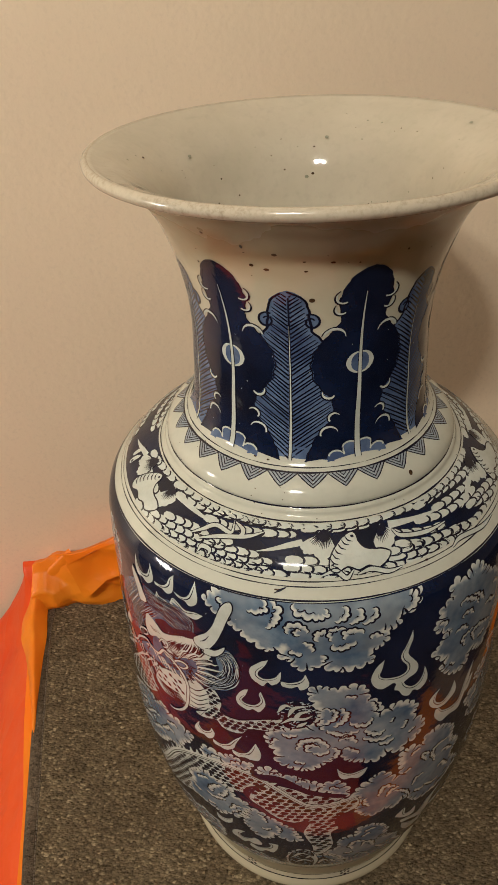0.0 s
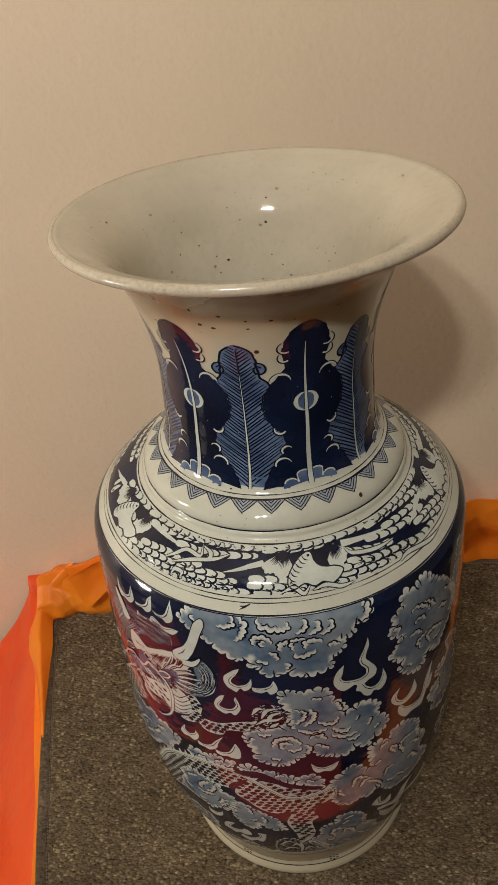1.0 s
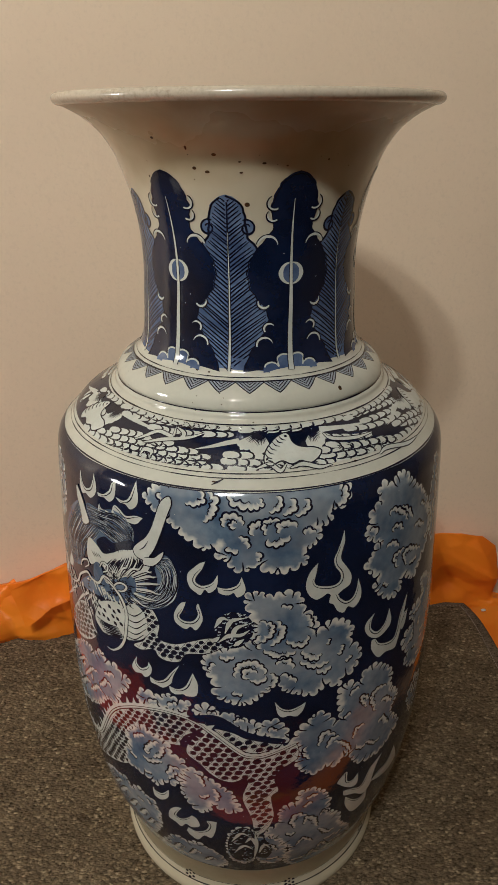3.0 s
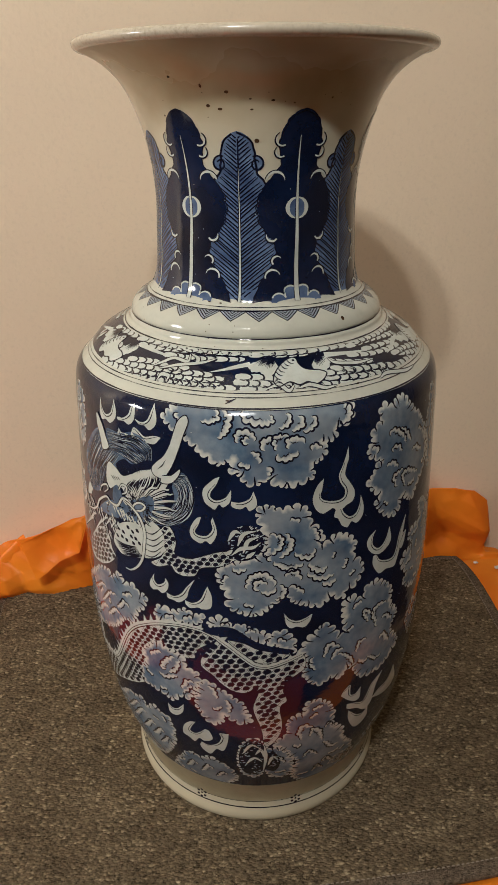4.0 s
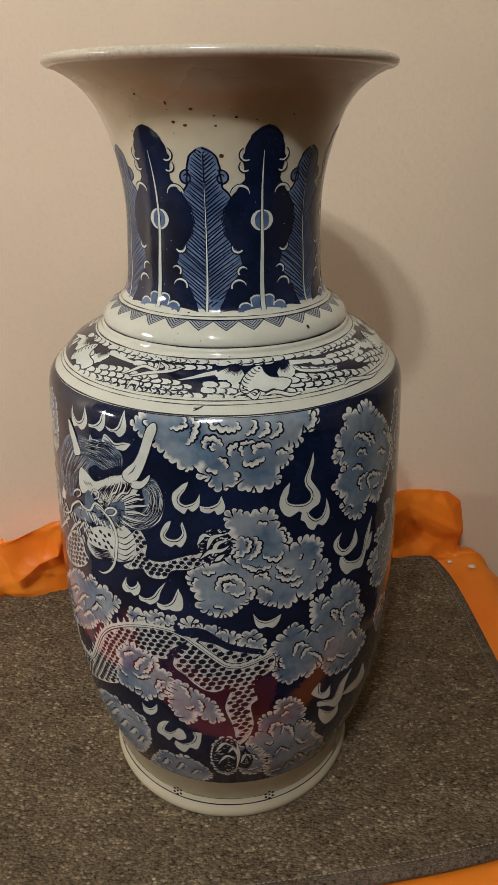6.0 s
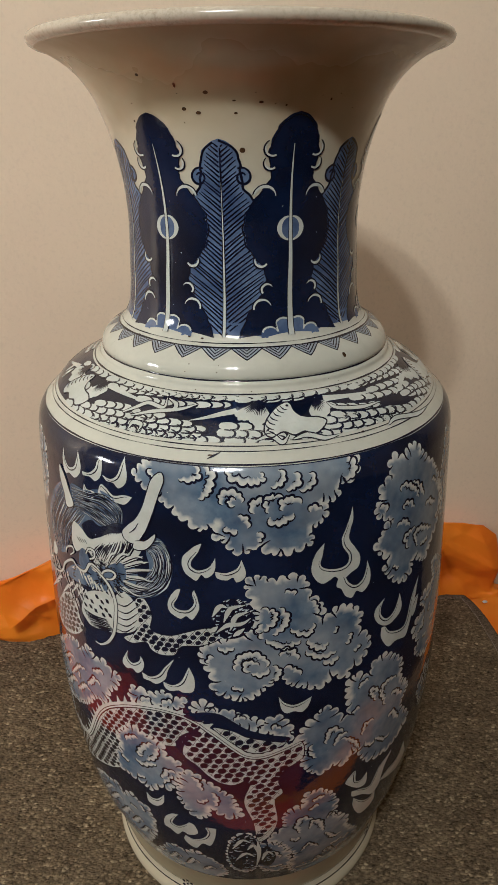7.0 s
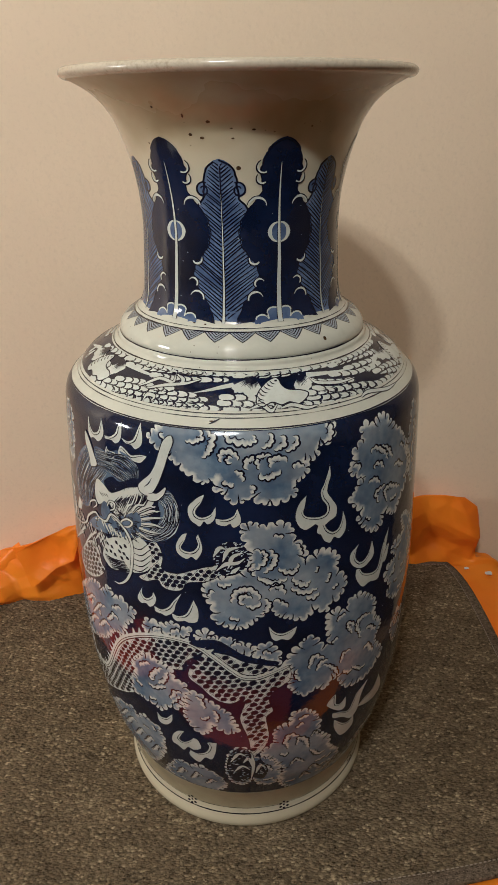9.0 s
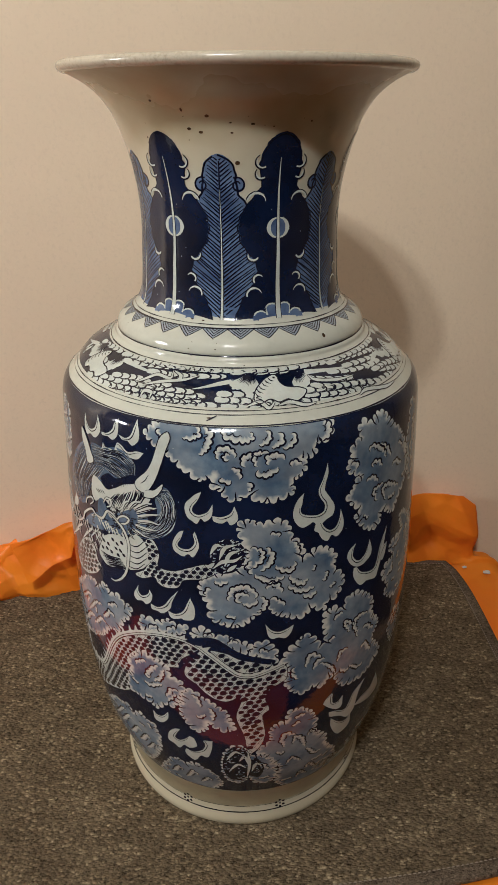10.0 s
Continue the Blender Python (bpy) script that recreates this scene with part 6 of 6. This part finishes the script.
# curling streaks between the drifts
for th, z, pts in ((-31.1, 0.4132, [(-12.8, -7.3), (-6.7, -2.6), (-0.3, 2.3), (9.9, 1), (8.7, 7.7)]),
                   (-24.9, 0.4127, [(-19.2, -7), (-7.3, -1.8), (8, 2.5), (16.4, 7.2)]),
                   (-24.6, 0.4144, [(-2.1, 5.4), (3.5, 2.1), (3.2, -2.1), (-4.5, -5)]),
                   (29.5, 0.4122, [(-13.3, 5.6), (-10, 0.6), (4.9, -2.9), (19.4, -3.2)]),
                   (46.2, 0.4003, [(-19.2, 0.6), (-10.4, 2.4), (8.2, -1.4), (21.9, -1.7)]),
                   (15.6, 0.4029, [(-12.6, 0.2), (-4.5, 1.8), (4.4, -1.3), (13, -0.9)]),
                   (5.1, 0.404, [(-9.5, -0.6), (-1.9, 1.6), (3.7, -2.5), (7.7, 1.4)]),
                   (-31.5, 0.4052, [(-3.8, -1.7), (-2.3, 1.9), (3.1, 1.6), (3, -1.7)])):
    line = smooth_line(pts, 6)
    ob = brush("curl_streak", LINE, 4.2, th, z, [(line, 1.4, 3.6, 3.4, 1.2)], vase, "white curling streak with dark edges")
    brush("streak_core", CREAM, 4.8, th, z, [(line, 0.6, 2.4, 2.2, 0.4)], ob)


def plumed_form(theta):
    z = shoulder(theta, 0.3)[1]
    body = smooth_line([(-1.5, 14.7), (1, 13.1), (1.7, 8.6), (4.5, 4.8), (9.3, 3.2), (13.7, 2.5), (18.2, -0.4), (15.2, -4.6), (9.4, -7.2), (4.8, -5), (-1.1, -6.5), (-6.8, -4.2), (-13.2, -6.8), (-16.7, -4.4), (-15.7, 0.8), (-12.1, 6.5), (-6.8, 12)], 5, closed=True)
    ob = patch("plumed_form", CREAM, 4, theta, z, [body], vase, 4, "white scalloped form with fans and a trailing streak")
    brush("form_line", LINE, 4.8, theta, z, [(np.vstack([body, body[:1]]), 0.7, 0.9, 0.7)], ob)
    for root, rim in (([(-14, 17.9)][0], [(-29.8, 9.3), (-28.3, 4.4), (-23.6, 4), (-20.7, 1), (-15.7, 2.2), (-11.3, 5.6)]), ([(15.6, 15.8)][0], [(23.5, 10), (21, 4.2), (16.1, 0.7), (11.6, 2.2), (9.9, 7)])):
        edge = smooth_line(rim, 6)
        out = edge - root
        edge = np.array(root) + out * (1 + 0.06 * np.abs(np.sin(np.arange(len(edge)) * 0.8)))[:, None]
        fan = patch("fan", CREAM, 4, theta, z, [np.vstack([[root], edge])], ob, 4)
        rays = []
        for k in range(0, len(edge), 2):
            rays.append(([np.array(root) + (edge[k] - root) * q for q in (0.06, 0.35, 0.66)], 0.9, 0.8, 0.15))
        tagged(brush("fan_line", LINE, 5, theta, z, rays, fan), "fine dark rays", kind="stuff")
    for pts, w in (([(-28.4, 10.1), (-36.3, 8), (-46, 4.9), (-55.7, 2.2)], (3.6, 3.0, 1.8, 0.3)), ([(20.5, 14), (30.5, 12.9), (44.3, 11.3), (59.8, 9.9)], (4.6, 3.4, 2.0, 0.3))):
        brush("streak", CREAM, 4, theta, z, [(smooth_line(pts, 6), *w)], ob)
    feathers = [(smooth_line([(x, y), (x + 1.2, y - 2.4), (x + 3.6, y - 3.4)], 4), 0.4, 0.9, 0.3) for x, y in [(-15.4, 0.8), (-13.9, 3.6), (-12.1, 6.1), (-9.7, 8.6), (-7.4, 10.8), (-5.1, 12.6)]]
    x, y = [(-1.2, 12.2)][0]
    feathers.append(([(x - 0.8, y), (x, y), (x + 0.8, y)], 1.2, 1.6, 1.2))
    tagged(brush("feather_line", LINE, 5, theta, z, feathers, ob), "short dark feather lines", kind="stuff")


for t in FORMS:
    plumed_form(t)


# small flowers on the foot, iron spots in the glaze
def dots(name, mat, level, rows, parent=None, label=""):
    v, f = [], []
    for t, z, ra, rb in rows:
        th, zz = place(t, z, [(0, 0)] + [(ra * math.cos(a), rb * math.sin(a)) for a in np.linspace(0, 2 * math.pi, 11)[:-1]])
        k = len(v)
        v += list(zip(th, zz))
        f += [(k, k + 1 + j, k + 1 + (j + 1) % 10) for j in range(10)]
    v = np.array(v)
    return decal(name, mat, level, v[:, 0], v[:, 1], f, parent or vase, label=label)


for t in (-69.5, -27.6, 14.9, 57.5, 100.0, 142.0, 185.0, 228.0):
    dots("foot_flower", LINE, 3, [(t + 1.9 * math.cos(a), 0.0196 + 0.0036 * math.sin(a), 1.3, 1.05) for a in (0.5, 1.6, 2.7, 3.7, 4.7, 5.7)] + [(t, 0.0196, 1.0, 0.9)], label="small dark blue flower of dots")
rnd = random.Random(12)
rows = [(-2.0, 0.5412, 1.5, 1.3), (-36.0, 0.575, 1.0, 0.8)]
rows += [(-23.8, 0.5702, 0.7, 1.3), (-13.8, 0.5669, 1.3, 0.9), (-22.1, 0.56, 1.2, 0.9), (-17.1, 0.5582, 1.4, 0.8), (-4.6, 0.5633, 0.9, 0.4), (-4.1, 0.5579, 1.0, 0.5), (4.4, 0.5626, 1.2, 0.6), (13.1, 0.5613, 0.6, 0.4), (29.8, 0.564, 0.6, 0.6), (26.0, 0.5511, 0.8, 0.8), (-45.6, 0.5549, 0.6, 0.6)]
rows += [(rnd.gauss(-12, 22), rnd.gauss(0.5615, 0.006), rnd.uniform(0.2, 0.5), rnd.uniform(0.2, 0.3)) for _ in range(8)]
rows += [(rnd.uniform(-80, 80), rnd.uniform(0.42, 0.446), rnd.uniform(0.2, 0.5), 0.3) for _ in range(20)]
rows += [(-10.2, 0.3975, 1.8, 0.5), (28.6, 0.4012, 1.2, 0.6), (36.8, 0.4332, 1.3, 1.6), (-26, 0.4445, 0.9, 0.5), (-20, 0.4442, 0.9, 0.5)]
rows = [(t, min(z, 0.5885), a, b) for t, z, a, b in rows]
brush("mark", LINE, 3.8, -9.6, 0.3972, [([(-3, -1.6), (0, 0.2), (3.4, 2.2)], 0.3, 1.3, 0.5)], vase, "short dark brush mark")
tagged(dots("iron_spot", RUST, 3.2, rows), "tiny brown iron spots in the glaze", kind="stuff")


def inner_spots(mat, count, sizes, seed, label):
    rnd = random.Random(seed)
    v, f = [], []
    for _ in range(count):
        t, z = rnd.uniform(-180, 180), float(np.interp(rnd.uniform(float(np.interp(0.51, ZT, ST)), float(np.interp(0.5888, ZT, ST))), ST, ZT))
        size = rnd.choice(sizes) / 1000
        r = float(radius(z)) - 0.0075 + 0.003 * max(0.0, (z - 0.57) / 0.02)
        zz = z + 0.0045 * max(0.0, (z - 0.55) / 0.04)
        dr = float(radius(z + 0.001) - radius(z - 0.001)) / 0.002
        a = radians(t)
        out = Vector((math.sin(a), -math.cos(a), 0))
        side = Vector((math.cos(a), math.sin(a), 0))
        up = (out * dr + Vector((0, 0, 1))).normalized()
        nrm = side.cross(up)
        nrm = nrm if nrm.dot(out) < 0 else -nrm
        c = out * r + Vector((0, 0, zz)) + nrm * 0.0006
        k = len(v)
        v.append(tuple(c))
        v += [tuple(c + side * size * math.cos(b) * 1.3 + up * size * math.sin(b)) for b in np.linspace(0, 6.283, 9)[:-1]]
        f += [(k, k + 1 + j, k + 1 + (j + 1) % 8) for j in range(8)]
    me = bpy.data.meshes.new("iron_spot")
    me.from_pydata(v, [], f)
    me.materials.append(mat)
    ob = new("iron_spot", me)
    ob.parent = vase
    tagged(ob, label, kind="stuff")


inner_spots(RUST, 60, (0.25, 0.3, 0.4, 0.5, 0.8), 41, "tiny dark spots inside the mouth")
inner_spots(GREENISH, 70, (0.3, 0.4, 0.5, 0.7, 1.0), 42, "faint green-grey spots inside the mouth")

rnd = random.Random(77)
rows = [(rnd.uniform(-80, 80), rnd.uniform(0.06, 0.385), rnd.uniform(0.18, 0.38), rnd.uniform(0.15, 0.3)) for _ in range(90)]
rows += [(rnd.uniform(-80, 80), rnd.uniform(0.455, 0.52), rnd.uniform(0.18, 0.35), rnd.uniform(0.15, 0.3)) for _ in range(36)]
tagged(dots("glaze_speck", CREAM, 11, rows), "tiny pale pits in the blue glaze", kind="stuff")
